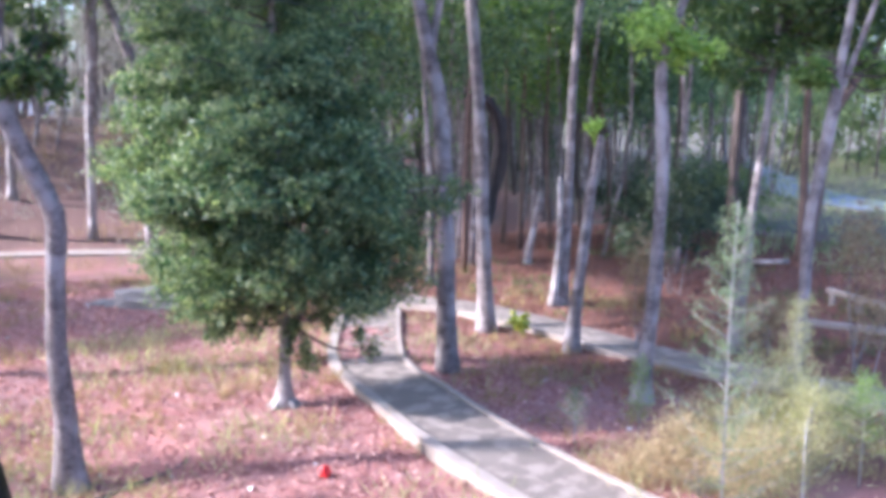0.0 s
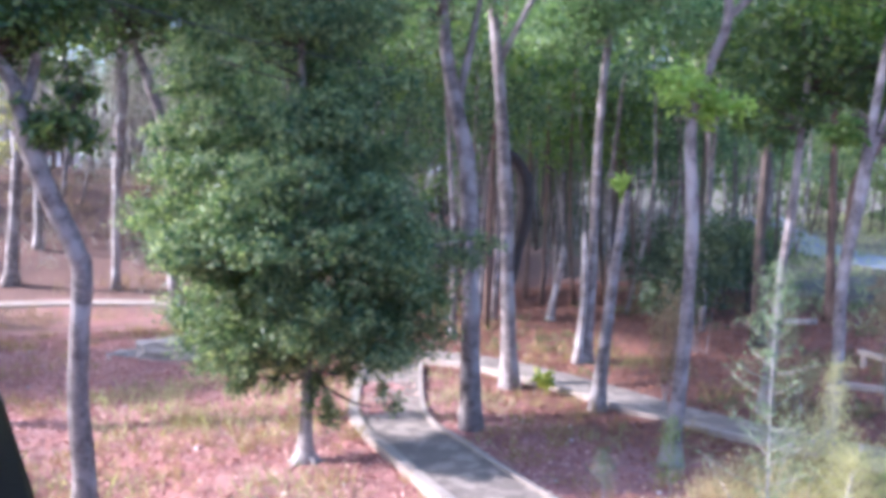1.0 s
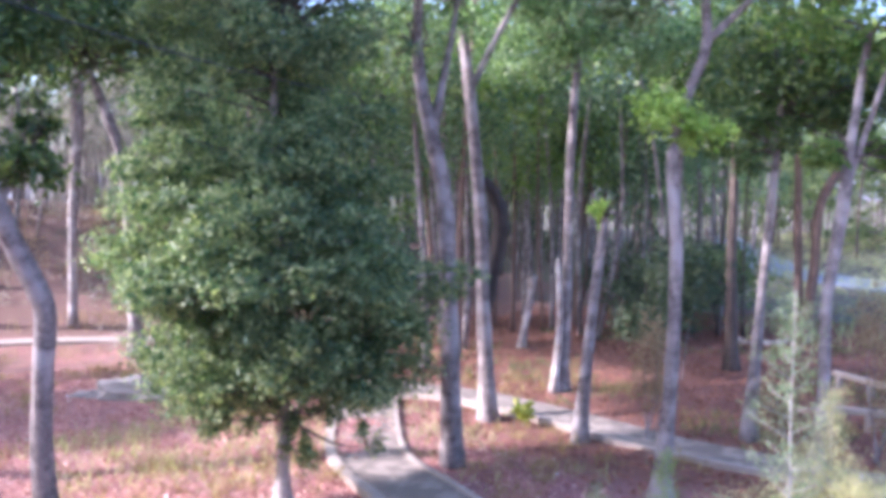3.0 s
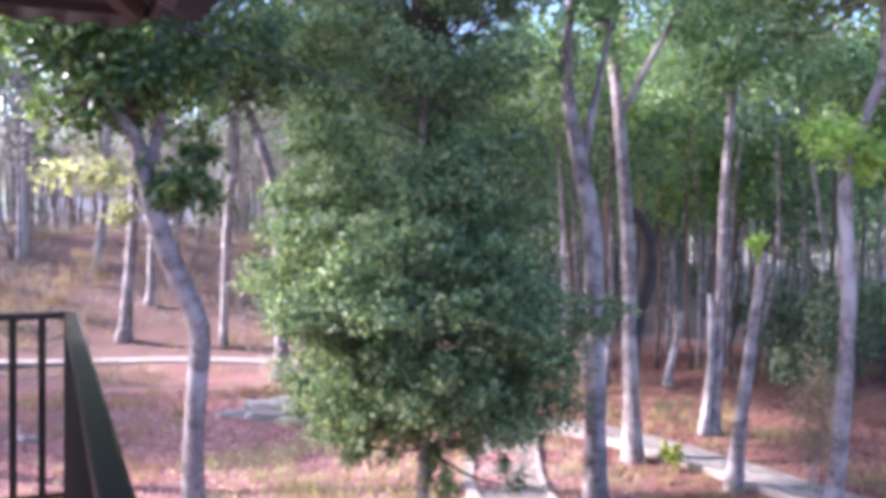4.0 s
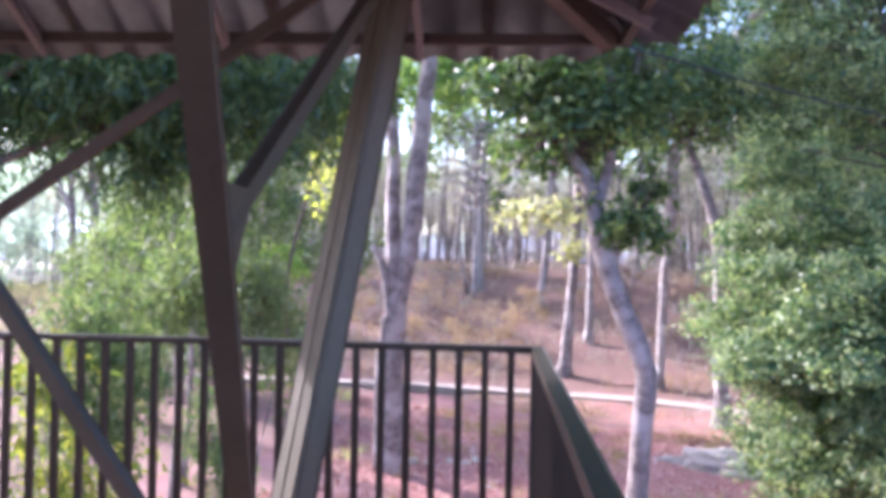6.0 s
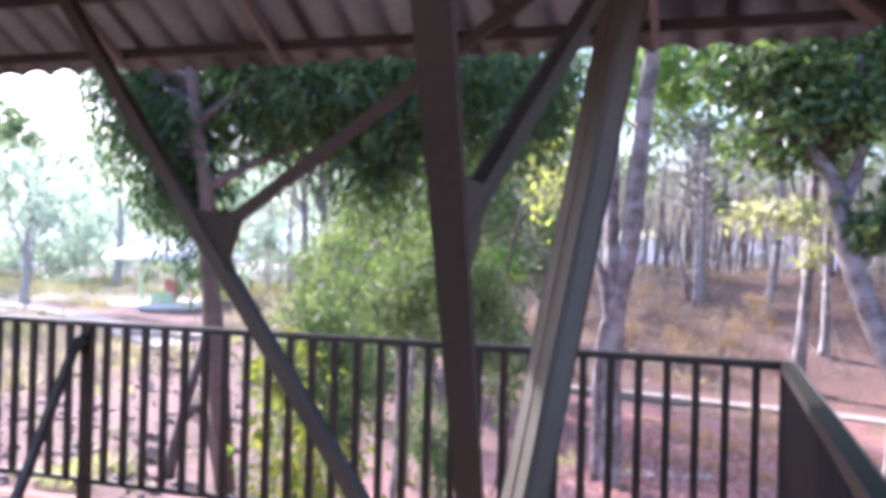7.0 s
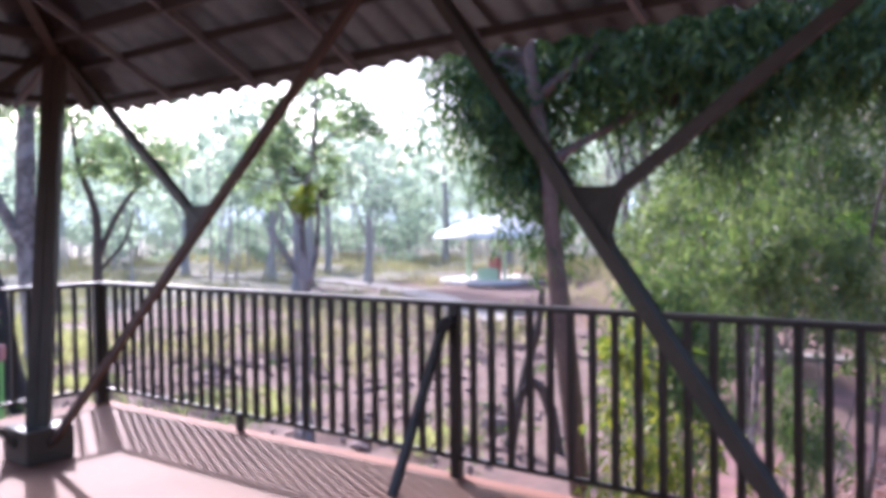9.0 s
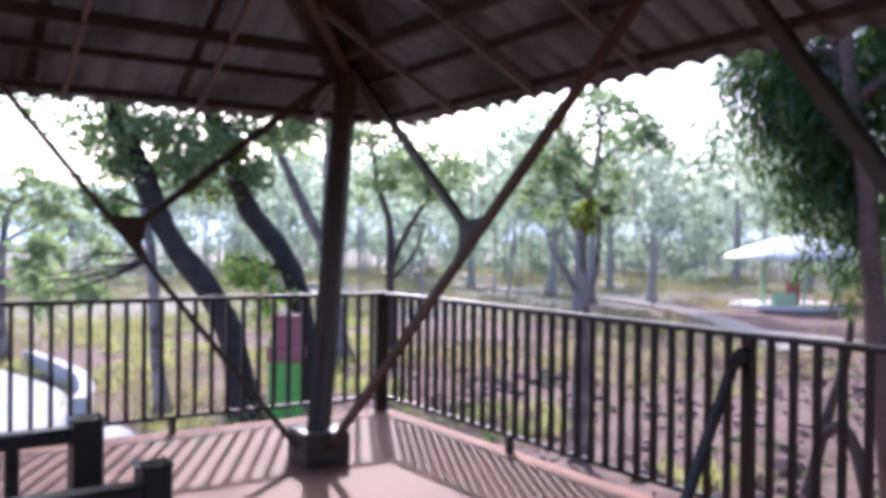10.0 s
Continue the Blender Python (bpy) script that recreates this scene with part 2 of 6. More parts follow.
def part(name, bm, mat, parent=None, label="", smooth=False):
    """One mesh object, under a thing or a part."""
    ob = new(name, mesh_of(name, bm, mat, smooth))
    ob.parent = parent
    return tagged(ob, label)


def box(bm, x0, y0, z0, x1, y1, z1, bevel=0.0):
    made = bmesh.ops.create_cube(bm, size=1.0)["verts"]
    for v in made:
        v.co = Vector(((x0 + x1) / 2 + v.co.x * (x1 - x0), (y0 + y1) / 2 + v.co.y * (y1 - y0), (z0 + z1) / 2 + v.co.z * (z1 - z0)))
    if bevel:
        edges = {e for v in made for e in v.link_edges}
        bmesh.ops.bevel(bm, geom=list(edges), offset=bevel, segments=2, affect="EDGES", profile=0.5)
    return bm


def bar(bm, a, b, w, d, bevel=0.0, side=(0, 0, 1)):
    """A box bar from a to b, w wide and d deep; side points along its depth."""
    a, b = Vector(a), Vector(b)
    along = (b - a).normalized()
    deep = Vector(side) - along * along.dot(Vector(side))
    if deep.length < 1e-3:
        deep = Vector((0, 1, 0)) - along * along.y
    deep.normalize()
    wide = along.cross(deep)
    made = bmesh.ops.create_cube(bm, size=1.0)["verts"]
    for v in made:
        c = v.co.copy()
        v.co = (a + b) / 2 + along * c.z * (b - a).length + wide * c.x * w + deep * c.y * d
    if bevel:
        edges = {e for v in made for e in v.link_edges}
        bmesh.ops.bevel(bm, geom=list(edges), offset=bevel, segments=1, affect="EDGES")
    return bm


def tube(bm, points, radii, sides=10, rough=0.0):
    """A round limb through points, tapered; rough gives it an uneven surface."""
    rings = []
    n = len(points)
    for i, p in enumerate(points):
        p = Vector(p)
        ahead = (Vector(points[min(i + 1, n - 1)]) - Vector(points[max(i - 1, 0)])).normalized()
        u = ahead.cross(Vector((0.3, 1, 0.1))).normalized()
        v = ahead.cross(u)
        ring = []
        for k in range(sides):
            a = 2 * math.pi * k / sides
            r = radii[i] * (1 + rough * noise.noise((p + u * math.cos(a) * 2 + v * math.sin(a) * 2) * 1.7))
            ring.append(bm.verts.new(p + (u * math.cos(a) + v * math.sin(a)) * r))
        rings.append(ring)
    for a, b in zip(rings, rings[1:]):
        for k in range(sides):
            bm.faces.new((a[k], a[(k + 1) % sides], b[(k + 1) % sides], b[k]))
    bm.faces.new(rings[0][::-1])
    bm.faces.new(rings[-1])
    return bm


def smooth_line(points, steps=4):
    """Points on a smooth curve through the given ones."""
    pts = [Vector(p) for p in points]
    out = []
    for i in range(len(pts) - 1):
        p0, p1, p2, p3 = pts[max(i - 1, 0)], pts[i], pts[i + 1], pts[min(i + 2, len(pts) - 1)]
        for s in range(steps):
            t = s / steps
            out.append(0.5 * (2 * p1 + (p2 - p0) * t + (2 * p0 - 5 * p1 + 4 * p2 - p3) * t * t + (3 * p1 - p0 - 3 * p2 + p3) * t ** 3))
    return out + [pts[-1]]


# ---- ground ----
def step(a, b, v):
    t = min(1.0, max(0.0, (v - a) / (b - a)))
    return t * t * (3 - 2 * t)


def land(x, y):
    """Height of the ground, without its small unevenness."""
    west, east = -2.1, -2.95 - 0.02 * min(max(y, 0), 35)
    z = west + (east - west) * step(-10, 3, x)
    z -= 0.4 * math.exp(-((x - 1.75) ** 2 + (y - 10.6) ** 2) / 6.8)
    return z + 4.7 * step(29, 56, y) * math.exp(-((x - 8) / 26) ** 2)


def ground():
    n = 190
    bm = bmesh.new()

    def spread(u):
        return math.copysign(36 * abs(u) + 880 * abs(u) ** 7, u)
    grid = []
    for j in range(2 * n + 1):
        row = []
        for i in range(2 * n + 1):
            x, y = spread((i - n) / n), spread((j - n) / n) + 14
            z = land(x, y) + 0.05 * noise.noise((x * 0.9, y * 0.9, 0)) + 0.10 * noise.noise((x * 0.2, y * 0.2, 3)) + (0.02 + 0.08 * step(-6.5, -9, x)) * noise.noise((x * 2.2, y * 2.2, 7)) - 0.16 * step(-7, -10, x) * abs(noise.noise((x * 0.8, y * 0.8, 11)))
            if WEST - 0.3 < x < EAST + 0.3 and SOUTH - 0.3 < y < NORTH + 0.3:
                z = min(z, -0.6)
            row.append(bm.verts.new((x, y, z)))
        grid.append(row)
    for j in range(2 * n):
        for i in range(2 * n):
            bm.faces.new((grid[j][i], grid[j][i + 1], grid[j + 1][i + 1], grid[j + 1][i]))
    ob = part("ground", bm, EARTH, smooth=True)
    return tagged(ob, "dry red earth slope with leaf litter", "ground", kind="structure")


# ---- pavilion: deck, rails, columns, roof ----
WEST, EAST, NORTH, SOUTH = -7.88, 0.24, 4.68, -3.9
ground()


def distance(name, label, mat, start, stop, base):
    """A glowing haze backdrop with a hilly top along the horizon, from one bearing to another."""
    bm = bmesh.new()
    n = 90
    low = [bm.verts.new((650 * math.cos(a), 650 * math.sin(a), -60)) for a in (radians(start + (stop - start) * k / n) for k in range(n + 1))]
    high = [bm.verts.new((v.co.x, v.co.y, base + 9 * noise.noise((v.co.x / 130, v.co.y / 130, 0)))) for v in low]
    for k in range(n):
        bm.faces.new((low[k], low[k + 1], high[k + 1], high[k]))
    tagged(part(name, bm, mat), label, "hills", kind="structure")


distance("backdrop_west", "glowing pale blue haze backdrop in the shape of hills", PALE_HAZE, 106, 285, 38)
distance("backdrop_east", "glowing grey haze backdrop in the shape of hills", GREY_HAZE, -75, 106, 20)


def deck():
    bm = box(bmesh.new(), WEST + 0.12, SOUTH + 0.12, -0.16, EAST - 0.12, NORTH - 0.12, 0.0)
    tagged(part("floor", bm, DECK), "dusty reddish concrete deck floor", "floor", kind="structure")
    bm = bmesh.new()
    box(bm, WEST, NORTH - 0.12, -0.2, EAST, NORTH, 0.004, 0.004)
    box(bm, WEST, SOUTH, -0.2, WEST + 0.12, NORTH - 0.12, 0.004, 0.004)
    box(bm, EAST - 0.12, SOUTH, -0.2, EAST, NORTH - 0.12, 0.004, 0.004)
    box(bm, WEST + 0.12, SOUTH, -0.2, EAST - 0.12, SOUTH + 0.12, 0.004, 0.004)
    tagged(part("trim", bm, DECK_EDGE), "red oxide painted deck edge", "edge", kind="structure")
    bm = bmesh.new()
    for x0, y0, x1, y1 in ((WEST + 0.3, SOUTH + 0.3, EAST - 0.3, SOUTH + 0.5), (WEST + 0.3, NORTH - 0.5, EAST - 0.3, NORTH - 0.3),
                           (WEST + 0.3, SOUTH + 0.5, WEST + 0.5, NORTH - 0.5), (EAST - 0.5, SOUTH + 0.5, EAST - 0.3, NORTH - 0.5)):
        box(bm, x0, y0, -4.2, x1, y1, -0.16)
    tagged(part("wall_base", bm, CONCRETE), "plain concrete retaining wall under the deck", "wall", kind="structure")


deck()


def railing(a, b, posts, legs=(), spacing=0.1362, top=1.1, low=0.13):
    """A run of dark iron railing on the deck from a to b."""
    a, b = Vector((*a, 0)), Vector((*b, 0))
    length, way = (b - a).length, (b - a).normalized()
    rail = new("railing")
    rail.location = a
    tagged(rail, "dark painted iron railing with thin square balusters on the deck edge", "railing", "deck railings")
    part("top_rail", bar(bmesh.new(), (0, 0, top - 0.018), way * length + Vector((0, 0, top - 0.018)), 0.06, 0.036, 0.006), IRON, rail)
    part("bottom_rail", bar(bmesh.new(), (0, 0, low), way * length + Vector((0, 0, low)), 0.03, 0.03, 0.004), IRON, rail)
    thin = mesh_of("baluster", bar(bmesh.new(), (0, 0, low), (0, 0, top - 0.03), 0.03, 0.03, 0.003), IRON)
    for i in range(1, int(length / spacing)):
        if min(abs(i * spacing - p) for p in posts) > 0.04:
            ob = new("baluster", thin)
            ob.parent, ob.location = rail, way * (i * spacing)
    post = mesh_of("post", bar(bmesh.new(), (0, 0, 0), (0, 0, top - 0.03), 0.055, 0.055, 0.004), IRON)
    leg = mesh_of("leg", bar(bmesh.new(), (0, 0, 0), (0, 0, low), 0.05, 0.04, 0.004), IRON)
    for kind, mesh, where in (("post", post, posts), ("leg", leg, legs)):
        for at in where:
            ob = new(kind, mesh)
            ob.parent, ob.location = rail, way * at
    return rail


RX, RY = (-7.81, 0.16), (-3.82, 4.61)
railing((RX[1], RY[1]), (RX[0], RY[1]), (0, 3.95, 7.97), (1.97, 6.05))
railing((RX[0], RY[1]), (RX[0], RY[0]), (0.06, 5.9, 8.43), (1.95, 3.9))
railing((RX[1], RY[0]), (RX[1], RY[1]), (0.0, 4.0, 8.37), (2.0, 6.0))

# Two short inner railings with heavier end posts, that stand side by side on the deck.
for x, y, tall, wide in ((-3.07, 1.075, 1.12, 0.07), (-2.48, 1.085, 1.135, 0.055)):
    inner = railing((x, y), (x, y - 2.8), (1.4, 2.8), (0.7, 2.1), spacing=0.146)
    tagged(inner, "short dark iron inner railing with a heavy end post", "railing", "inner railings")
    part("end_post", bar(bmesh.new(), (0, 0.02, 0), (0, 0.02, tall), wide, wide, 0.006), IRON, inner)

# A dark bar props the middle post of the north railing from inside.
prop = part("rail_prop", bar(bmesh.new(), (-3.83, 4.56, 0.98), (-3.86, 4.08, 0.0), 0.06, 0.045, 0.008), IRON)
bm = bmesh.new()
bm.from_mesh(prop.data)
bar(bm, (-3.80, 4.58, 1.0), (-3.86, 4.54, 0.90), 0.10, 0.075, 0.012)
bm.to_mesh(prop.data)
tagged(prop, "dark iron prop leaning against the railing post", "prop")


def channel(bm, a, b, w, d, side):
    """A rolled steel channel: a web with two lips, open towards -side."""
    a, b = Vector(a), Vector(b)
    along = (b - a).normalized()
    deep = (Vector(side) - along * along.dot(Vector(side))).normalized()
    wide = along.cross(deep)
    bar(bm, a, b, w, 0.01, 0.002, side)
    for s in (-1, 1):
        shift = wide * s * (w / 2 - 0.006) - deep * d / 2
        bar(bm, a + shift, b + shift, 0.012, d, 0.002, side)
    return bm


COLUMN_TOP = 3.06


def support(base, lean, foot_x, head_x, foot_y, head_y, mid_x, mid_y, thick, paint, body):
    """A leaning column on a plinth, with a rod and a strut in each of its two wall planes."""
    col = new("column")
    col.location = (*base, 0)
    tagged(col, "leaning grey-brown double-channel steel column with diagonal braces on a plinth", "column", "pavilion columns")
    top = Vector((lean[0], lean[1], 1)) * COLUMN_TOP
    out = Vector((lean[0], lean[1], 0)).normalized()
    across = Vector((-out.y, out.x, 0))
    part("plinth", box(bmesh.new(), -0.17, -0.17, 0, 0.17, 0.17, 0.23, 0.015), STEEL_DARK, col)
    part("cap_plate", box(bmesh.new(), top.x - 0.14, top.y - 0.14, COLUMN_TOP - 0.02, top.x + 0.14, top.y + 0.14, COLUMN_TOP), STEEL, col)
    for s in (-1, 1):
        shift = across * 0.036 * s
        bm = channel(bmesh.new(), shift + Vector((lean[0] * 0.2, lean[1] * 0.2, 0.2)), top + shift, 0.066, 0.08, out)
        channel(bm, shift + Vector((lean[0] * 0.2, lean[1] * 0.2, 0.2)) - out * 0.1, top + shift - out * 0.1, 0.066, 0.015, -out)
        part("channel", bm, body, col)
    for foot, head, mid, coat in ((foot_x, head_x, mid_x, paint), (foot_y, head_y, mid_y, STEEL_DARK)):
        foot, head, mid = Vector(foot), Vector(head), Vector(mid)
        rod = part("rod", bar(bmesh.new(), foot, head, thick, thick * 0.85, 0.005), coat, col, "rust-brown square-tube diagonal rod")
        up = top * 0.965 - mid
        part("strut", bar(bmesh.new(), mid, mid + up, 0.044, 0.04, 0.005), STEEL_DARK, col)
        # gusset plate between rod and strut
        way, rise = (head - foot).normalized(), up.normalized()
        flat = way.cross(rise).normalized() * 0.02
        corners = [mid - way * 0.26, mid + way * 0.16, mid + rise * 0.12 + way * 0.06, mid + rise * 0.2, mid + rise * 0.05 - way * 0.12]
        bm = bmesh.new()
        a = [bm.verts.new(c + flat) for c in corners]
        b = [bm.verts.new(c - flat) for c in corners]
        bm.faces.new(a)
        bm.faces.new(b[::-1])
        for k in range(5):
            bm.faces.new((a[k], b[k], b[(k + 1) % 5], a[(k + 1) % 5]))
        bmesh.ops.recalc_face_normals(bm, faces=bm.faces)
        part("gusset", bm, STEEL_DARK, rod, "dark steel gusset plate")
    return col


LEAN = 0.15
CB, CA = (-0.872, 3.24), (-6.42, 3.30)


def corner(base, sx, sy, span_x, span_y, thick=0.058, joint=0.52, paint=STEEL_DARK, shift=0.0, body=STEEL):
    """sx, sy: which way is outward; the rods rise to the middle of each side."""
    def plane(z, s):
        return s * 0.13 * z
    fx, hx = Vector((-sx * 0.17, 0, 0.12)), Vector((-sx * span_x, plane(2.95, sy), 2.95))
    fy, hy = Vector((-shift, -sy * 0.17, 0.12)), Vector((plane(2.95, sx) - shift * 1.5, -sy * span_y, 2.95))
    return support(base, (LEAN * sx, LEAN * sy), fx, hx, fy, hy, fx.lerp(hx, joint), fy.lerp(hy, joint), thick, paint, body)


corner(CB, 1, 1, 2.45, 2.4, shift=0.003)
# Same steel as the other columns; its backlit shade is put into a darker body.
corner(CA, -1, 1, 2.95, 2.35, 0.044, paint=RUST, body=STEEL_DARK)
corner((CB[0], -2.4), 1, -1, 2.45, 2.6)
corner((CA[0], -2.4), -1, -1, 2.95, 2.6)

EAVE, SLOPE = 2.60, 0.54
EX, EY = (-7.52, 0.66), (-3.75, 4.44)


def roof():
    """A four-sided hipped roof of corrugated sheets on purlins and rafters."""
    top = new("roof")
    middle = Vector(((EX[0] + EX[1]) / 2, (EY[0] + EY[1]) / 2, 0))
    top.location = middle
    tagged(top, "hipped roof of grey corrugated cement sheets on steel rafters", "roof")
    half = (EX[1] - EX[0]) / 2
    pitch, clip = 0.21, 0.12
    lap = 0.07
    for k in range(4):
        turn = Matrix.Rotation(k * math.pi / 2, 4, "Z")
        rows, sheet = 6, 5 * pitch
        count = int(2 * half / sheet) + 1
        for s in range(count):
            bm = bmesh.new()
            grid = []
            x0, x1 = -half + s * sheet, min(half, -half + (s + 1) * sheet + lap)
            steps = max(2, int((x1 - x0) / pitch * 10))
            lift = 0.009 * (s % 2)
            for i in range(steps + 1):
                x = x0 + (x1 - x0) * i / steps
                wave = 0.046 * abs(math.sin(x / pitch * math.pi)) ** 0.8
                reach, start = max(half - abs(x), 0.0) + 0.03, max(-0.09, clip - (half - abs(x)))
                start = min(start, reach)
                deep = [start + (reach - start) * j / rows for j in range(rows + 1)]
                grid.append([bm.verts.new((x, half - d, EAVE + SLOPE * d + wave + lift)) for d in deep])
            for a, b in zip(grid, grid[1:]):
                for j in range(rows):
                    bm.faces.new((a[j], b[j], b[j + 1], a[j + 1]))
            made = bmesh.ops.solidify(bm, geom=list(bm.faces), thickness=0.007)
            bmesh.ops.transform(bm, matrix=turn, verts=bm.verts)
            part("sheet", bm, SHEET, top, smooth=True)
        # purlins along the slope's width, rafters up the slope below them
        for inward in (0.12, 0.5, 1.3, 1.8, 2.3, 2.85, 3.4):
            z = EAVE + SLOPE * inward - 0.035
            bm = bar(bmesh.new(), (-half + inward, half - inward, z), (half - inward, half - inward, z), 0.042, 0.055, 0.003)
            bmesh.ops.transform(bm, matrix=turn, verts=bm.verts)
            part("purlin", bm, PURLIN, top)
        for i in range(-5, 5):
            x = (0.07, 0.44)[k % 2] + i * 0.967
            reach = half - abs(x)
            if reach < 0.3:
                continue
            bm = bar(bmesh.new(), (x, half - 0.08, EAVE + SLOPE * 0.08 - 0.085), (x, half - reach, EAVE + SLOPE * reach - 0.095), 0.026, 0.05, 0.003)
            bmesh.ops.transform(bm, matrix=turn, verts=bm.verts)
            part("rafter", bm, PALE_STEEL, top)
        bm = bar(bmesh.new(), (half - 0.2, half - 0.2, EAVE + SLOPE * 0.2 - 0.1), (0, 0, EAVE + SLOPE * half - 0.1), 0.07, 0.1, 0.004)
        bmesh.ops.transform(bm, matrix=turn, verts=bm.verts)
        part("hip_rafter", bm, STEEL_DARK, top)
        # ridge capping over each hip
        bm = bar(bmesh.new(), (half - 0.2, half - 0.2, EAVE + SLOPE * 0.2 + 0.035), (0, 0, EAVE + SLOPE * half + 0.05), 0.5, 0.03, 0.008)
        bmesh.ops.transform(bm, matrix=turn, verts=bm.verts)
        part("hip_cap", bm, SHEET, top)
        # ring beam that ties the column heads
        y = CB[1] + LEAN * COLUMN_TOP - 0.09 - middle.y
        bm = bar(bmesh.new(), (-y, y, 2.98), (y, y, 2.98), 0.06, 0.09, 0.004)
        bmesh.ops.transform(bm, matrix=turn, verts=bm.verts)
        part("ring_beam", bm, PURLIN, top)
    return top


roof()


# ---- plants ----
rng = np.random.default_rng(7)


def leaf_mesh(name, at, size, aspect, mat, droop=0.3, along=None, lift=0.0, outward=False, hub=None):
    """Folded leaves, four corners each, at the given places. droop bends their long way down; hub: the middle of each leaf's clump."""
    n = len(at)
    way = rng.normal(size=(n, 3)) if along is None else along + 0.35 * rng.normal(size=(n, 3))
    way[:, 2] = way[:, 2] * (1 - droop) - droop * 1.6 + lift
    way /= np.linalg.norm(way, axis=1)[:, None] + 1e-9
    face = rng.normal(size=(n, 3))
    if outward:
        # most blades turn their faces out of the crown and up
        away = (at - at.mean(axis=0)) * np.array((1, 1, 0.4))
        away /= np.linalg.norm(away, axis=1)[:, None] + 1e-6
        if hub is not None:
            near = at - hub
            away = 0.5 * away + 0.8 * near / (np.linalg.norm(near, axis=1)[:, None] + 1e-6)
        face = 0.5 * face + away + np.array((0, 0, 0.45))
        face -= way * np.sum(face * way, axis=1)[:, None]
    flat = np.cross(way, face)
    flat /= np.linalg.norm(flat, axis=1)[:, None] + 1e-9
    up = np.cross(way, flat)
    length = size * rng.uniform(0.6, 1.35, n)[:, None]
    width = length * aspect
    p = np.empty((n, 4, 3))
    p[:, 0] = at
    p[:, 1] = at + way * length * 0.45 + flat * width * 0.5 + up * width * 0.22
    p[:, 2] = at + way * length
    p[:, 3] = at + way * length * 0.45 - flat * width * 0.5 + up * width * 0.22
    me = bpy.data.meshes.new(name)
    me.vertices.add(4 * n)
    me.vertices.foreach_set("co", p.reshape(-1))
    a = np.arange(n) * 4
    loops = np.stack([a, a + 1, a + 2, a, a + 2, a + 3], 1).reshape(-1)
    me.loops.add(6 * n)
    me.loops.foreach_set("vertex_index", loops)
    me.polygons.add(2 * n)
    me.polygons.foreach_set("loop_start", np.arange(2 * n) * 3)
    me.update(calc_edges=True)
    me.materials.append(mat)
    return me


def clumps(blobs, base, per=46, tight=0.17):
    """Places in uneven clumps in and on ellipsoids, and the middles of their clumps; blobs: x, y, z, rx, ry, rz, count."""
    out, hubs = [], []
    for x, y, z, rx, ry, rz, count in blobs:
        k = max(3, int(count / per))
        d = rng.normal(size=(k, 3))
        d /= np.linalg.norm(d, axis=1)[:, None]
        mid = d * (rng.uniform(0.25, 1.0, k) ** 0.5)[:, None] * rng.uniform(0.85, 1.12, k)[:, None]
        pick = rng.integers(0, k, int(count))
        spread = rng.normal(size=(int(count), 3)) * tight
        out.append((mid[pick] + spread) * np.array((rx, ry, rz)) + np.array((x, y, z)))
        hubs.append(mid[pick] * 0.94 * np.array((rx, ry, rz)) + np.array((x, y, z)))
    return np.concatenate(out) - np.array(base), np.concatenate(hubs) - np.array(base)


def masses(foot, right, rows, n, count, seed):
    """Leaf masses of an uneven crown. rows: height, reach to either side, depth. Each mass is an ellipsoid with its count of leaves."""
    pick = random.Random(seed)
    ahead = Vector((-right.y, right.x, 0))
    out = []
    for k in range(n):
        at = pick.uniform(0, len(rows) - 1)
        i = min(int(at), len(rows) - 2)
        z, left, east, deep = (a + (b - a) * (at - i) for a, b in zip(rows[i], rows[i + 1]))
        turn, far = pick.uniform(0, 2 * math.pi), pick.uniform(0.04, 1.0) ** 0.5
        u, v = math.cos(turn) * far, math.sin(turn) * far
        p = right * (u * (east if u > 0 else left)) + ahead * (v * deep)
        r = pick.uniform(0.24, 0.54) * min(1.0, 0.35 + 0.4 * (left + east) / 2)
        out.append((foot[0] + p.x, foot[1] + p.y, z - 0.12 * far, r * 1.25, r * 1.25, r * pick.uniform(0.55, 0.85), count * (r / 0.35) ** 2))
    return out


def drapes(blobs, base, length=0.8, per=14):
    """Places along hanging strands that start in ellipsoids; with the way that each strand runs."""
    out = []
    for x, y, z, rx, ry, rz, count in blobs:
        k = max(3, int(count / per))
        d = rng.normal(size=(k, 3))
        d /= np.linalg.norm(d, axis=1)[:, None]
        start = d * (rng.uniform(0.1, 1.0, k) ** 0.5)[:, None] * np.array((rx, ry, rz)) + np.array((x, y, z))
        sway = rng.normal(size=(k, 2)) * 0.18
        long = length * rng.uniform(0.4, 1.4, k)
        pick = rng.integers(0, k, int(count))
        t = rng.uniform(0, 1, int(count))
        p = start[pick].copy()
        p[:, 2] -= t * long[pick]
        p[:, :2] += sway[pick] * t[:, None] + rng.normal(size=(int(count), 2)) * 0.04
        out.append(p)
    return np.concatenate(out) - np.array(base)


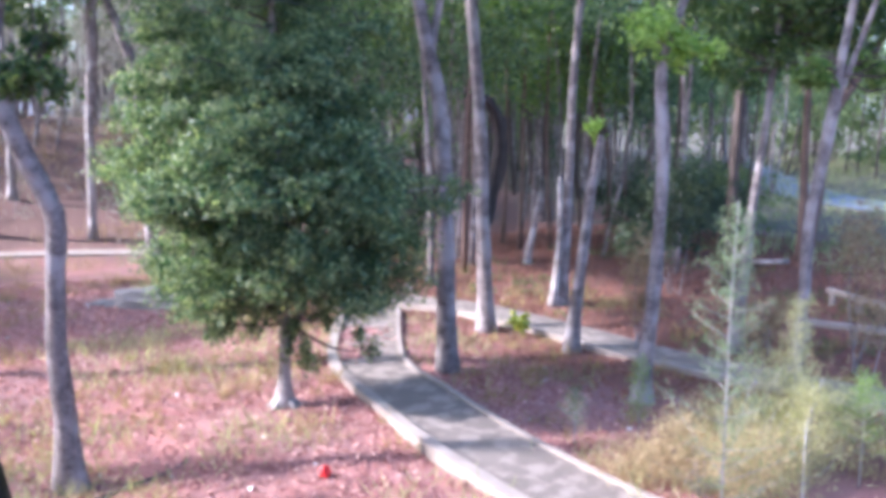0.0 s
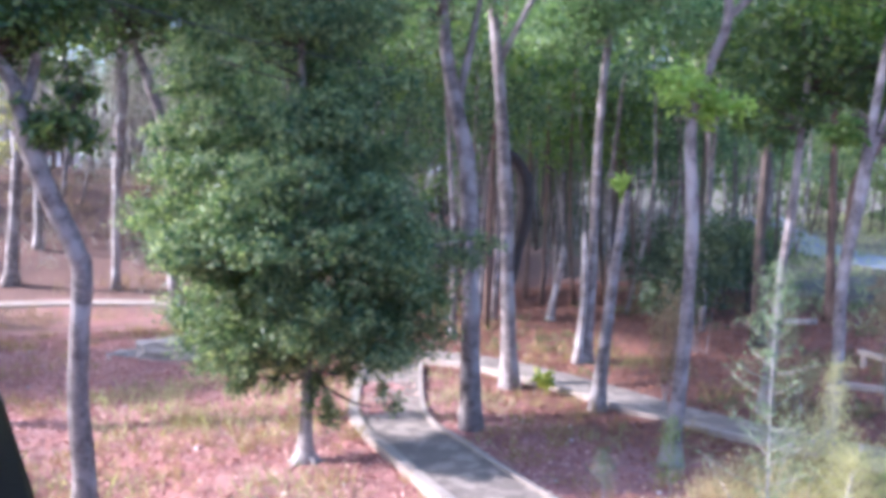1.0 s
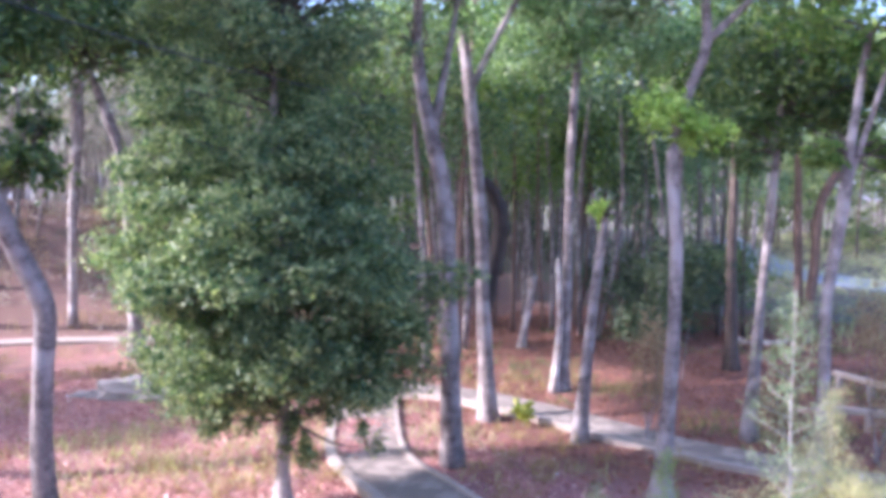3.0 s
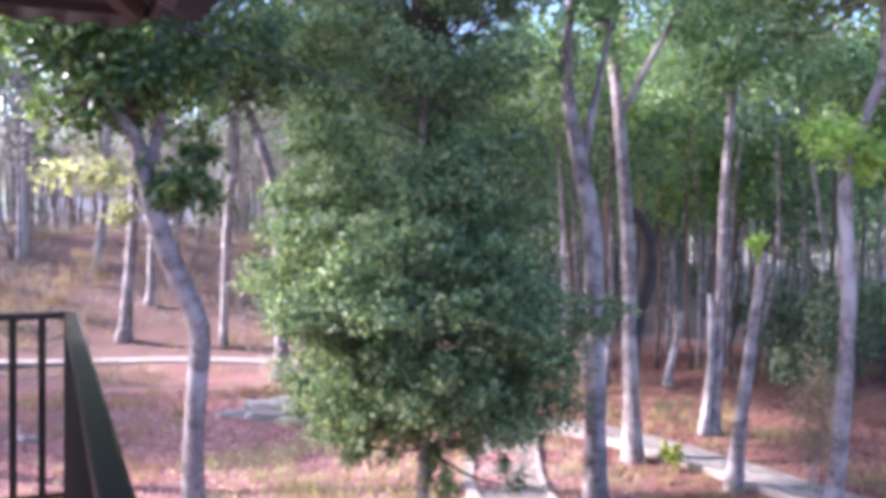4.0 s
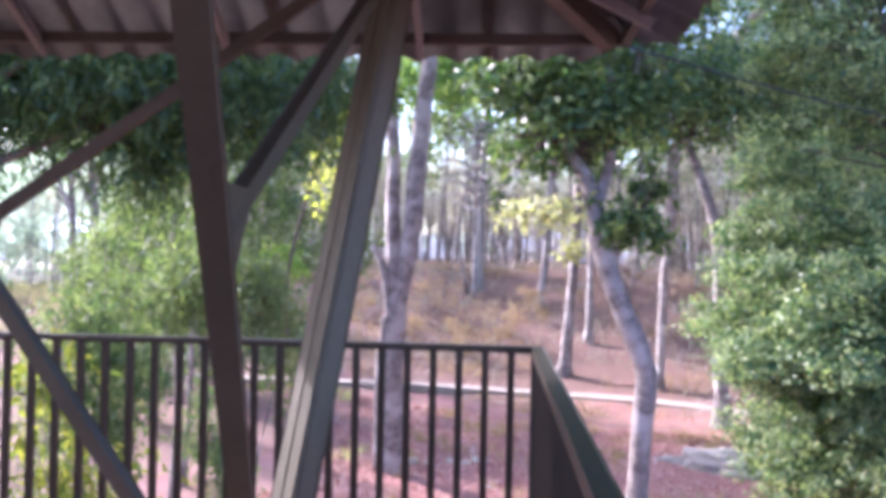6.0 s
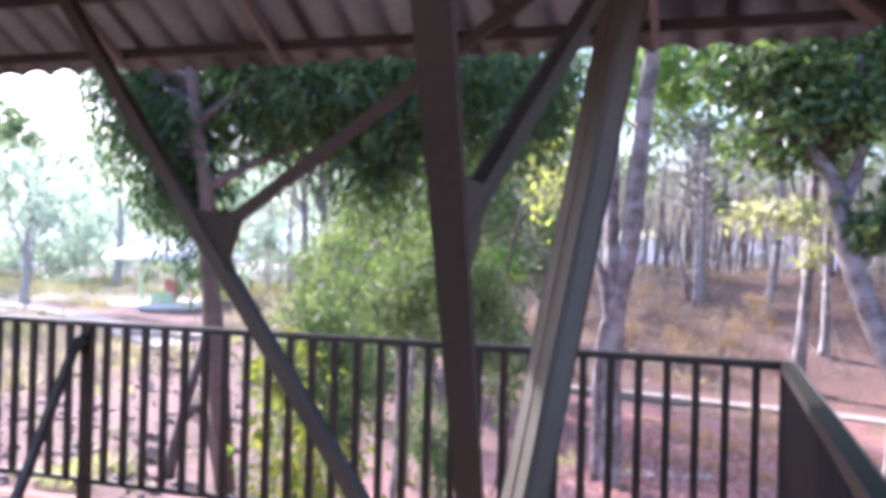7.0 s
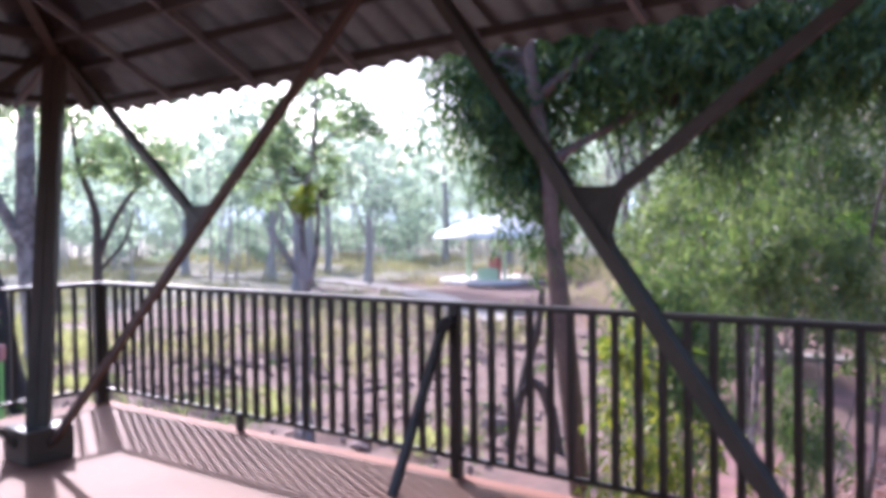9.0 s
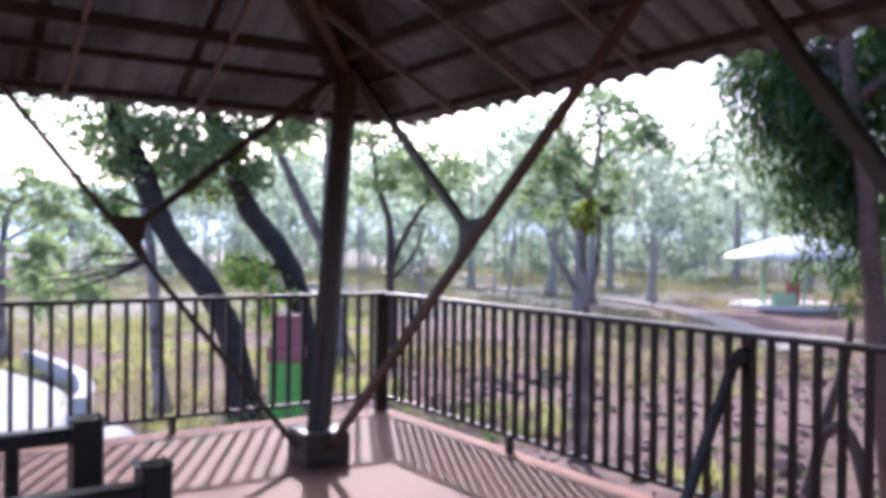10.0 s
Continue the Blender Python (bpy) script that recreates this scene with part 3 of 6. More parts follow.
def tree(label, stem, limbs=(), crown=(), leaf=None, size=0.14, aspect=0.5, droop=0.3, bark=None, category="tree", flare=1.8, roots=0, group="", drape=0.0, per=46, twigs=10, tight=0.17, tufts=(), tuft_leaf=None):
    """A tree: stem and limbs are points (x, y, z, radius) from the ground up; crown: ellipsoids with their count of leaves."""
    bark = bark or BARK
    stem = [tuple(p) for p in stem]
    low = land(stem[0][0], stem[0][1])
    if stem[0][2] > low + 0.25:
        stem.insert(0, (stem[0][0], stem[0][1], low, stem[0][3] * 1.08))
    base = Vector((stem[0][0], stem[0][1], low))
    thing = new("tree" if category == "tree" else category.replace(" ", "_"))
    thing.location = base
    tagged(thing, label, category, group)
    pts = smooth_line([Vector(p[:3]) - base for p in stem], 6)
    rad = [0.92 * v.x for v in smooth_line([Vector((p[3], 0, 0)) for p in stem], 6)]
    rad = [r * (1 + (flare - 1) * math.exp(-max(p.z, 0) / (2.2 * rad[0]))) for r, p in zip(rad, pts)]
    pts[0] = pts[0] - Vector((0, 0, 0.25))
    bm = tube(bmesh.new(), pts, rad, 12, 0.22)
    for k in range(roots):
        a = k * 2 * math.pi / roots + rng.uniform(-0.5, 0.5)
        r = stem[0][3]
        out = Vector((math.cos(a), math.sin(a), 0))
        tube(bm, [out * r * 0.5 + Vector((0, 0, r * 1.6)), out * r * 1.6 + Vector((0, 0, r * 0.45)), out * r * 3.4 + Vector((0, 0, -0.12))], [r * 0.55, r * 0.42, r * 0.15], 7, 0.2)
    part("trunk", bm, bark, thing, smooth=True)
    ends = [(p, r) for p, r in zip(pts[len(pts) // 3:], rad[len(pts) // 3:])] + [(pts[-1], rad[-1])]
    for limb in limbs:
        lp = smooth_line([Vector(p[:3]) - base for p in limb], 4)
        lr = [v.x for v in smooth_line([Vector((p[3], 0, 0)) for p in limb], 4)]
        part("limb", tube(bmesh.new(), lp, lr, 9, 0.2), bark, thing, smooth=True)
        ends.append((lp[-1], lr[-1]))
    if crown:
        # twigs from the ends of stem and limbs into the crown
        bm = bmesh.new()
        for x, y, z, rx, ry, rz, n in crown:
            middle = Vector((x, y, z)) - base
            start, r = min(ends, key=lambda e: (e[0] - middle).length)
            for k in range(twigs):
                d = Vector(rng.normal(size=3)).normalized()
                tip = middle + Vector((d.x * rx, d.y * ry, d.z * rz)) * 0.85
                mid = start.lerp(tip, 0.5) + Vector(rng.normal(size=3)) * 0.12 * (tip - start).length
                r0 = min(r * 0.5, 0.032)
                tube(bm, smooth_line([start, mid, tip], 3), [r0 * (1 - 0.13 * i) for i in range(7)], 5, 0.2)
        tagged(part("branchwork", bm, BARK_DARK, thing, smooth=True), kind="stuff")
        at, hub = (drapes(crown, base, drape), None) if drape else clumps(crown, base, per, tight)
        ob = new("crown", leaf_mesh("crown", at, size, aspect, leaf, droop, outward=not drape, hub=hub))
        ob.parent = thing
    for blob in tufts:
        ob = new("leaf_tuft", leaf_mesh("leaf_tuft", clumps([blob], base, 40, 0.3)[0], size, aspect, tuft_leaf, droop, outward=True))
        ob.parent = thing
        tagged(ob, "pale fresh green to golden leaf tuft", kind="stuff")
    return thing




# ---- paths, kerbs and slabs ----
def strip(points, width, height, thick, steps=8):
    """A band that follows the ground along points, as a solid slab."""
    line = smooth_line([Vector((x, y, 0)) for x, y in points], steps)
    bm = bmesh.new()
    rows = []
    for i, p in enumerate(line):
        way = (line[min(i + 1, len(line) - 1)] - line[max(i - 1, 0)]).normalized()
        side = Vector((way.y, -way.x, 0)) * width / 2
        z = land(p.x, p.y) + height
        rows.append([bm.verts.new((q.x, q.y, zz)) for q, zz in ((p - side, z), (p + side, z), (p + side, z - thick), (p - side, z - thick))])
    for a, b in zip(rows, rows[1:]):
        for k in range(4):
            bm.faces.new((a[k], a[(k + 1) % 4], b[(k + 1) % 4], b[k]))
    bm.faces.new(rows[0][::-1])
    bm.faces.new(rows[-1])
    bmesh.ops.recalc_face_normals(bm, faces=bm.faces)
    return bm


def offset(points, d):
    line = [Vector((x, y, 0)) for x, y in points]
    out = []
    for i, p in enumerate(line):
        way = (line[min(i + 1, len(line) - 1)] - line[max(i - 1, 0)]).normalized()
        out.append((p.x + way.y * d, p.y - way.x * d))
    return out


FAR_PATH = [(-70, 42), (-50, 41.2), (-43, 41.0), (-36.5, 39.0), (-28.3, 34.5), (-24.5, 31.6), (-19.0, 27.5)]
RAMP = [(-40.0, -4.0), (-30.0, 1.0), (-24.0, 2.9), (-20.0, 3.0), (-16.5, 3.4), (-12.0, 2.6)]
NEAR_PATH = [(9.75, 17.2), (7.55, 13.1), (7.1, 10.65), (6.85, 8.7), (6.75, 7.2), (6.75, 5.6), (6.9, 3.5), (7.2, 0.5)]
RIGHT_PATH = [(8.9, 20.0), (10.4, 18.3), (11.7, 16.2), (12.1, 14.0), (12.25, 12.0), (12.3, 10.4), (12.8, 8.2), (13.5, 5.8), (14.6, 3.0)]
BACK_PATH = [(8.9, 20.0), (8.8, 24.0), (9.2, 28.2), (7.5, 30.0), (5.2, 31.1), (2.0, 31.7), (-0.6, 31.0), (-2.8, 29.6), (-6.4, 26.0), (-9.6, 24.0)]
for name, pts, w, h, mat, label in (("path_near", NEAR_PATH, 1.25, 0.07, PATHTOP, "worn grey concrete footpath winding through the trees"),
                                    ("path_side", RIGHT_PATH, 1.05, 0.09, PATHTOP, "pale concrete footpath along the slope"),
                                    ("path_back", BACK_PATH, 0.95, 0.10, CONCRETE, "narrow pale concrete footpath below the hill")):
    tagged(part(name, strip(pts, w, h, 0.4), mat), label, "path", kind="structure")
for pts, d, wide, high in ((NEAR_PATH, 0.70, 0.19, 0.14), (NEAR_PATH, -0.66, 0.09, 0.11), (RIGHT_PATH, 0.58, 0.12, 0.125)):
    side = offset(pts, d)
    tagged(part("kerb", strip(side, wide, high, 0.5, 8), CONCRETE), "low pale concrete kerb beside the footpath", "kerb", kind="structure")
tagged(part("road", strip([(84, 66), (66, 50), (55, 39), (48.5, 31), (45, 24), (43.5, 16), (43, 6)], 4.2, 0.06, 0.3), BLUE), "smooth blue-grey road beyond the wood", "road", kind="structure")
tagged(part("path_far", strip(FAR_PATH, 1.6, 0.07, 0.3), CONCRETE), "bright concrete footpath to the shelter", "path", kind="structure")
tagged(part("slab", strip([(-23.0, 30.2), (-18.6, 30.2)], 1.3, 0.25, 0.5), CONCRETE), "low pale concrete slab on the dry ground", "slab", kind="structure")
tagged(part("ramp", strip(RAMP, 2.6, 0.06, 0.4), WASHED), "pale concrete ramp beside the deck", "ramp", kind="structure")
tagged(part("kerb", strip([(-28.0, 4.3), (-23.5, 4.75), (-20.8, 4.5), (-19.4, 4.1)], 0.3, 0.45, 0.6), WASHED), "low rounded concrete kerb wall of the ramp", "kerb", kind="structure")

# ---- trees in front and to the right ----
tree("curved pale grey trunk with a forked leafy crown", [(1.76, 10.65, -3.54, 0.178), (1.71, 10.7, -1.45, 0.144), (1.74, 10.72, -0.6, 0.144), (1.79, 10.75, 0.1, 0.149), (1.72, 10.75, 0.4, 0.152), (1.46, 10.75, 1.01, 0.147), (1.24, 10.75, 1.65, 0.136), (1.14, 10.75, 2.15, 0.124), (1.03, 10.77, 2.52, 0.103), (0.8, 10.8, 2.88, 0.086), (0.54, 10.8, 3.33, 0.071), (0.41, 10.8, 3.9, 0.057), (0.5, 10.8, 4.8, 0.040)],
     [[(1.14, 10.76, 2.2, 0.08), (1.29, 10.8, 2.64, 0.065), (1.33, 10.8, 3.07, 0.055), (1.29, 10.8, 3.8, 0.045), (1.5, 10.8, 4.8, 0.03)],
      [(1.27, 10.75, 1.4, 0.06), (1.42, 10.8, 1.65, 0.05), (1.6, 10.8, 1.97, 0.035)],
      [(1.3, 10.8, 3.0, 0.045), (1.55, 10.9, 3.6, 0.035), (1.7, 11.0, 4.3, 0.025)],
      [(0.7, 10.8, 3.05, 0.03), (0.62, 10.85, 2.6, 0.022), (0.72, 10.9, 2.2, 0.015)]],
     # The mass at (0.0, 14.2, 7.1) is added high up to shade the bushy tree.
     [(0.7, 11.0, 4.1, 1.0, 1.1, 0.75, 2400), (0.05, 10.9, 3.75, 0.5, 0.55, 0.4, 800), (0.35, 10.95, 2.85, 0.5, 0.5, 0.35, 420), (1.58, 10.7, 2.0, 0.4, 0.4, 0.34, 560), (1.75, 10.8, 2.6, 0.35, 0.35, 0.3, 260), (1.75, 11.1, 3.75, 0.5, 0.5, 0.4, 700), (1.6, 11.2, 4.6, 0.9, 1.0, 0.5, 1300), (1.05, 11.0, 2.95, 0.3, 0.3, 0.3, 180), (1.2, 10.8, 6.0, 2.0, 2.0, 1.1, 2600), (0.0, 14.2, 7.1, 2.3, 2.0, 1.8, 8500), (0.75, 10.5, 3.35, 0.55, 0.4, 0.4, 700), (1.35, 10.5, 3.3, 0.5, 0.4, 0.45, 600)], LEAF, 0.15, 0.42, 0.4, bark=BARK, per=40, tight=0.27, tufts=[(0.62, 10.95, 2.2, 0.48, 0.45, 0.28, 250), (0.85, 10.9, 1.7, 0.16, 0.16, 0.18, 60)], tuft_leaf=LEAF_PALE)
BUSH = masses((5.22, 11.5), Vector((0.84, -0.54, 0)), [(-1.4, 1.35, 1.25, 0.9), (-0.9, 1.8, 1.75, 1.3), (-0.5, 2.1, 1.85, 1.6), (-0.1, 2.4, 2.0, 1.7), (0.35, 2.65, 2.15, 1.75), (0.9, 2.4, 1.8, 1.6), (1.4, 2.3, 1.5, 1.5), (2.0, 2.2, 1.4, 1.5), (2.6, 2.1, 1.4, 1.5), (3.3, 2.2, 1.6, 1.5), (4.2, 2.4, 1.8, 1.6), (5.2, 2.4, 1.9, 1.6), (6.0, 2.3, 1.8, 1.6), (6.8, 2.2, 1.7, 1.5), (7.8, 1.4, 1.1, 1.0)], 370, 460, 4)
BUSH += [(7.35, 10.35, 0.25, 0.5, 0.45, 0.28, 650), (7.0, 10.6, 0.05, 0.5, 0.45, 0.3, 600), (7.6, 10.1, 0.5, 0.3, 0.3, 0.22, 260), (6.25, 10.95, -1.7, 0.3, 0.3, 0.4, 330), (6.35, 10.85, -2.15, 0.22, 0.22, 0.3, 170), (5.4, 11.35, -2.45, 0.26, 0.24, 0.36, 330), (3.9, 12.3, -1.3, 0.55, 0.45, 0.4, 900), (4.25, 12.1, -1.8, 0.4, 0.34, 0.3, 620), (4.65, 11.8, -1.65, 0.35, 0.3, 0.34, 480), (5.3, 11.3, -2.05, 0.26, 0.24, 0.42, 560), (5.0, 11.5, -1.5, 0.42, 0.36, 0.3, 560), (5.75, 11.2, -1.6, 0.36, 0.32, 0.3, 420), (6.5, 10.85, -1.35, 0.4, 0.36, 0.36, 600), (3.7, 12.4, -0.8, 0.5, 0.45, 0.35, 700)]
tree("bushy olive-green broadleaf tree with a short white trunk", [(5.17, 11.5, -3.18, 0.13), (5.2, 11.5, -2.2, 0.10), (5.22, 11.5, -0.8, 0.09), (5.15, 11.5, 1.5, 0.075), (5.1, 11.5, 4.0, 0.05)],
     [[(5.2, 11.5, -1.6, 0.05), (4.6, 11.6, -0.9, 0.04), (3.9, 11.9, -0.1, 0.025)], [(5.2, 11.5, -1.2, 0.045), (5.9, 11.0, -0.5, 0.035), (6.6, 10.6, 0.2, 0.02), (7.4, 10.3, 0.4, 0.012)],
      [(5.2, 11.5, -2.0, 0.05), (5.55, 11.35, -1.4, 0.045), (5.6, 11.3, -0.4, 0.035)], [(5.2, 11.5, 0.2, 0.045), (4.4, 11.9, 1.0, 0.035), (3.6, 12.4, 1.7, 0.02)], [(5.17, 11.5, 1.2, 0.045), (5.9, 11.1, 2.0, 0.03), (6.3, 10.9, 2.9, 0.02)]],
     BUSH, LEAF_BUSH, 0.079, 0.52, 0.4, bark=BARK_PALE, twigs=1, per=75, tight=0.24, roots=5)
tree("tall forked grey tree beside the footpath", [(8.5, 11.75, -3.18, 0.21), (8.45, 11.76, -1.51, 0.177), (8.45, 11.76, -0.72, 0.167), (8.37, 11.81, 1.44, 0.166), (8.19, 11.92, 2.5, 0.155), (8.04, 12.02, 3.37, 0.126), (7.98, 12.06, 4.34, 0.097), (8.04, 12.02, 6.0, 0.07)],
     [[(8.19, 11.92, 2.55, 0.09), (8.41, 11.79, 3.86, 0.06), (8.6, 11.71, 5.0, 0.04)]],
     [(7.8, 12.0, 5.9, 1.3, 1.3, 1.0, 1500), (9.2, 11.6, 6.4, 1.8, 1.7, 1.2, 2400), (9.0, 12.6, 4.9, 0.9, 0.9, 0.6, 500), (7.9, 12.1, 4.2, 0.5, 0.5, 0.5, 160)], LEAF_LIGHT, 0.16, 0.45, bark=BARK, flare=1.4)
straight = tree("tall straight pale trunk with a high fork", [(10.91, 13.93, -3.25, 0.19), (10.82, 13.99, -0.98, 0.154), (10.78, 14.02, 0.81, 0.154), (10.64, 14.11, 2.81, 0.141), (10.56, 14.16, 3.86, 0.129), (10.45, 14.22, 4.91, 0.12), (10.38, 14.27, 6.5, 0.09)],
     [[(10.58, 14.15, 3.75, 0.085), (11.13, 13.8, 5.03, 0.07), (11.75, 13.4, 6.3, 0.05)], [(10.45, 14.22, 4.9, 0.06), (10.1, 14.4, 5.7, 0.045)]],
     [(10.4, 14.3, 6.9, 1.8, 1.8, 1.0, 2200), (12.2, 13.4, 6.6, 2.0, 1.9, 1.2, 2800), (13.2, 14.6, 5.6, 1.4, 1.4, 0.9, 1600)], LEAF_LIGHT, 0.17, 0.45, bark=BARK)
growth = part("dark_growth", tube(bmesh.new(), smooth_line([Vector(p) - straight.location for p in ((10.83, 14.02, 1.9), (11.05, 14.06, 1.7), (11.25, 14.1, 1.45), (11.33, 14.1, 0.95), (11.27, 14.1, 0.25), (11.1, 14.08, -0.45), (10.93, 14.04, -0.95))], 4), [0.05 + 0.125 * math.sin(math.pi * min(k, 24) / 24) ** 0.7 for k in range(25)], 10, 0.5), BARK_BLACK, straight, "blackened swollen growth on the trunk", smooth=True)
tree("slim pale tree across the footpath", [(14.05, 15.15, -3.29, 0.17), (14.15, 15.09, -0.81, 0.123), (14.19, 15.06, 2.05, 0.122), (14.28, 15.0, 4.07, 0.108), (14.5, 14.9, 6.4, 0.08)], (),
     [(14.6, 14.9, 6.6, 2.1, 2.0, 1.3, 3200), (13.4, 15.6, 4.9, 1.2, 1.2, 0.8, 1500), (16.0, 14.5, 5.3, 1.5, 1.4, 0.8, 1700)], LEAF_LIGHT, 0.15, 0.5, bark=BARK)
tree("broken pale stump trunk standing upright", [(13.75, 15.1, -3.26, 0.11), (13.9, 15.06, -1.62, 0.095), (13.88, 15.1, 0.02, 0.07)], bark=BARK_PALE, category="dead tree")
tree("young leaning trunk with a tuft of fresh leaves on top", [(11.29, 11.51, -3.18, 0.145), (11.42, 11.43, -1.35, 0.117), (11.58, 11.32, 0.36, 0.1), (11.68, 11.27, 1.15, 0.07)], (),
     [(11.7, 11.25, 1.3, 0.27, 0.27, 0.26, 260)], LEAF_TUFT, 0.17, 0.4, bark=BARK)
tree("grey tree with leaf tufts where its trunk bends", [(10.1, 8.4, -3.12, 0.15), (10.14, 8.37, -2.56, 0.129), (10.23, 8.31, -0.92, 0.115), (10.27, 8.29, 0.62, 0.115), (10.2, 8.33, 1.89, 0.11), (10.23, 8.31, 2.48, 0.095), (10.4, 8.2, 3.15, 0.086), (10.6, 8.07, 3.9, 0.084), (10.5, 8.13, 5.2, 0.065)],
     [[(10.6, 8.07, 3.85, 0.06), (11.23, 7.68, 4.57, 0.045), (11.8, 7.4, 5.1, 0.03)]],
     [(10.4, 8.1, 5.4, 1.3, 1.2, 0.8, 1500), (11.9, 7.3, 5.2, 1.3, 1.3, 0.8, 1500), (9.5, 8.6, 4.7, 0.9, 0.9, 0.6, 700)], LEAF_DUSTY, 0.15, 0.5, bark=BARK, tufts=[(10.0, 8.4, 2.85, 0.45, 0.45, 0.3, 420), (10.65, 8.1, 2.5, 0.42, 0.42, 0.25, 340)], tuft_leaf=LEAF_TUFT)
tree("leaning mottled tree above the feathery shrubs", [(12.74, 7.46, -3.1, 0.13), (12.81, 7.42, -1.42, 0.104), (12.82, 7.42, -0.27, 0.103), (12.94, 7.33, 0.85, 0.111), (13.04, 7.27, 1.76, 0.11), (13.11, 7.23, 2.57, 0.082), (13.3, 7.1, 4.2, 0.06)],
     [[(13.04, 7.27, 1.75, 0.07), (13.25, 7.1, 2.5, 0.05), (13.5, 6.9, 3.6, 0.04)]],
     [(13.3, 7.1, 4.6, 1.7, 1.6, 0.9, 2800), (14.6, 6.6, 4.0, 1.3, 1.3, 0.8, 1800), (12.7, 7.6, 2.35, 0.5, 0.5, 0.3, 300), (13.7, 6.9, 2.2, 0.6, 0.6, 0.3, 380)], LEAF_FRESH, 0.15, 0.5, bark=BARK)
tree("slim dark tree with spreading roots", [(19.64, 14.49, -3.24, 0.18), (19.6, 14.52, -0.48, 0.152), (19.63, 14.5, 2.1, 0.121), (19.7, 14.48, 4.5, 0.09)], (), [(19.6, 14.6, 5.4, 2.5, 2.4, 1.6, 4600), (18.6, 13.4, 3.6, 1.2, 1.2, 0.8, 1200)], LEAF, 0.2, 0.5, bark=BARK_DARK, flare=1.9)
tree("slim grey tree at the edge of the footpath", [(13.96, 9.68, -3.15, 0.145), (14.1, 9.59, -0.68, 0.1), (14.25, 9.5, 1.22, 0.084), (14.35, 9.4, 3.4, 0.06)], (), [(14.5, 9.3, 4.2, 1.7, 1.7, 1.1, 3400), (14.0, 9.9, 2.6, 0.8, 0.8, 0.5, 800), (15.4, 8.7, 3.2, 1.0, 1.0, 0.7, 1300)], LEAF, 0.17, 0.5, bark=BARK)
tree("slim tree with a reddish sunlit trunk", [(25.0, 15.9, -3.26, 0.19), (25.23, 15.71, -0.84, 0.179), (25.37, 15.61, 1.3, 0.16), (26.24, 15.06, 3.08, 0.124), (27.2, 14.5, 5.2, 0.09)], (), [(27.0, 14.6, 5.6, 2.4, 2.3, 1.4, 3400), (24.0, 15.0, 4.6, 1.8, 1.8, 1.1, 1800)], LEAF, 0.22, 0.5, bark=BARK_RED)
tree("straight slim reddish trunk in the wood", [(25.0, 16.05, -3.27, 0.16), (24.87, 16.13, 2.55, 0.125), (24.7, 16.23, 5.4, 0.09)], (), [(24.6, 16.3, 6.0, 2.3, 2.3, 1.5, 3200)], LEAF, 0.22, 0.5, bark=BARK_RED)
tree("thin grey trunk behind the footpath", [(12.97, 19.68, -3.35, 0.12), (12.97, 19.68, -1.68, 0.095), (12.9, 19.73, 0.53, 0.086), (12.7, 19.85, 4.2, 0.07)], (), [(12.6, 19.9, 5.2, 1.9, 1.9, 1.5, 1800)], LEAF_FAR, 0.2, 0.5, bark=BARK)
tree("thin leaning pale dead trunk", [(17.25, 20.72, -3.37, 0.125), (17.62, 20.49, -1.03, 0.1)], bark=BARK_PALE, category="dead tree", roots=0)
tree("thick trunk with flared roots behind the narrow footpath", [(6.94, 26.98, -3.49, 0.25), (6.87, 26.99, -2.13, 0.218), (6.75, 27.02, 1.32, 0.2), (6.59, 27.04, 2.77, 0.182), (6.21, 27.11, 4.04, 0.163), (5.7, 27.2, 5.4, 0.13)],
     # The four masses above z 9.5 are added, mostly unseen, to shade the wood floor.
     (), [(5.2, 27.2, 6.4, 2.8, 2.6, 1.8, 3600), (7.4, 27.0, 7.2, 2.4, 2.4, 1.6, 2600), (10.4, 27.4, 7.4, 1.8, 1.8, 1.5, 2600), (2.6, 25.8, 9.8, 2.8, 2.6, 1.2, 2800), (-0.4, 27.2, 10.2, 2.6, 2.6, 1.1, 3200), (1.4, 30.2, 10.4, 2.8, 2.4, 1.1, 3200), (5.0, 30.6, 10.6, 2.8, 2.4, 1.1, 2800)], LEAF, 0.24, 0.5, bark=BARK)
tree("pale tree with a long bent limb on the hill side", [(6.2, 33.2, -3.2, 0.16), (6.3, 33.2, 0.9, 0.18), (6.55, 33.2, 4.0, 0.24), (6.55, 33.2, 5.2, 0.24), (6.9, 33.1, 6.8, 0.25), (7.9, 33.0, 8.8, 0.25), (9.8, 32.8, 11.2, 0.2)],
     (), [(6.0, 33.2, 8.6, 3.2, 2.6, 2.0, 3400), (3.4, 33.2, 7.6, 2.8, 2.6, 1.8, 2800), (10.5, 32.8, 11.5, 3.2, 3.0, 2.0, 3800), (12.2, 32.6, 9.0, 2.2, 2.0, 1.6, 2600), (9.6, 34.6, 9.2, 2.4, 1.6, 1.8, 2400)], LEAF, 0.26, 0.5, bark=BARK_PALE)
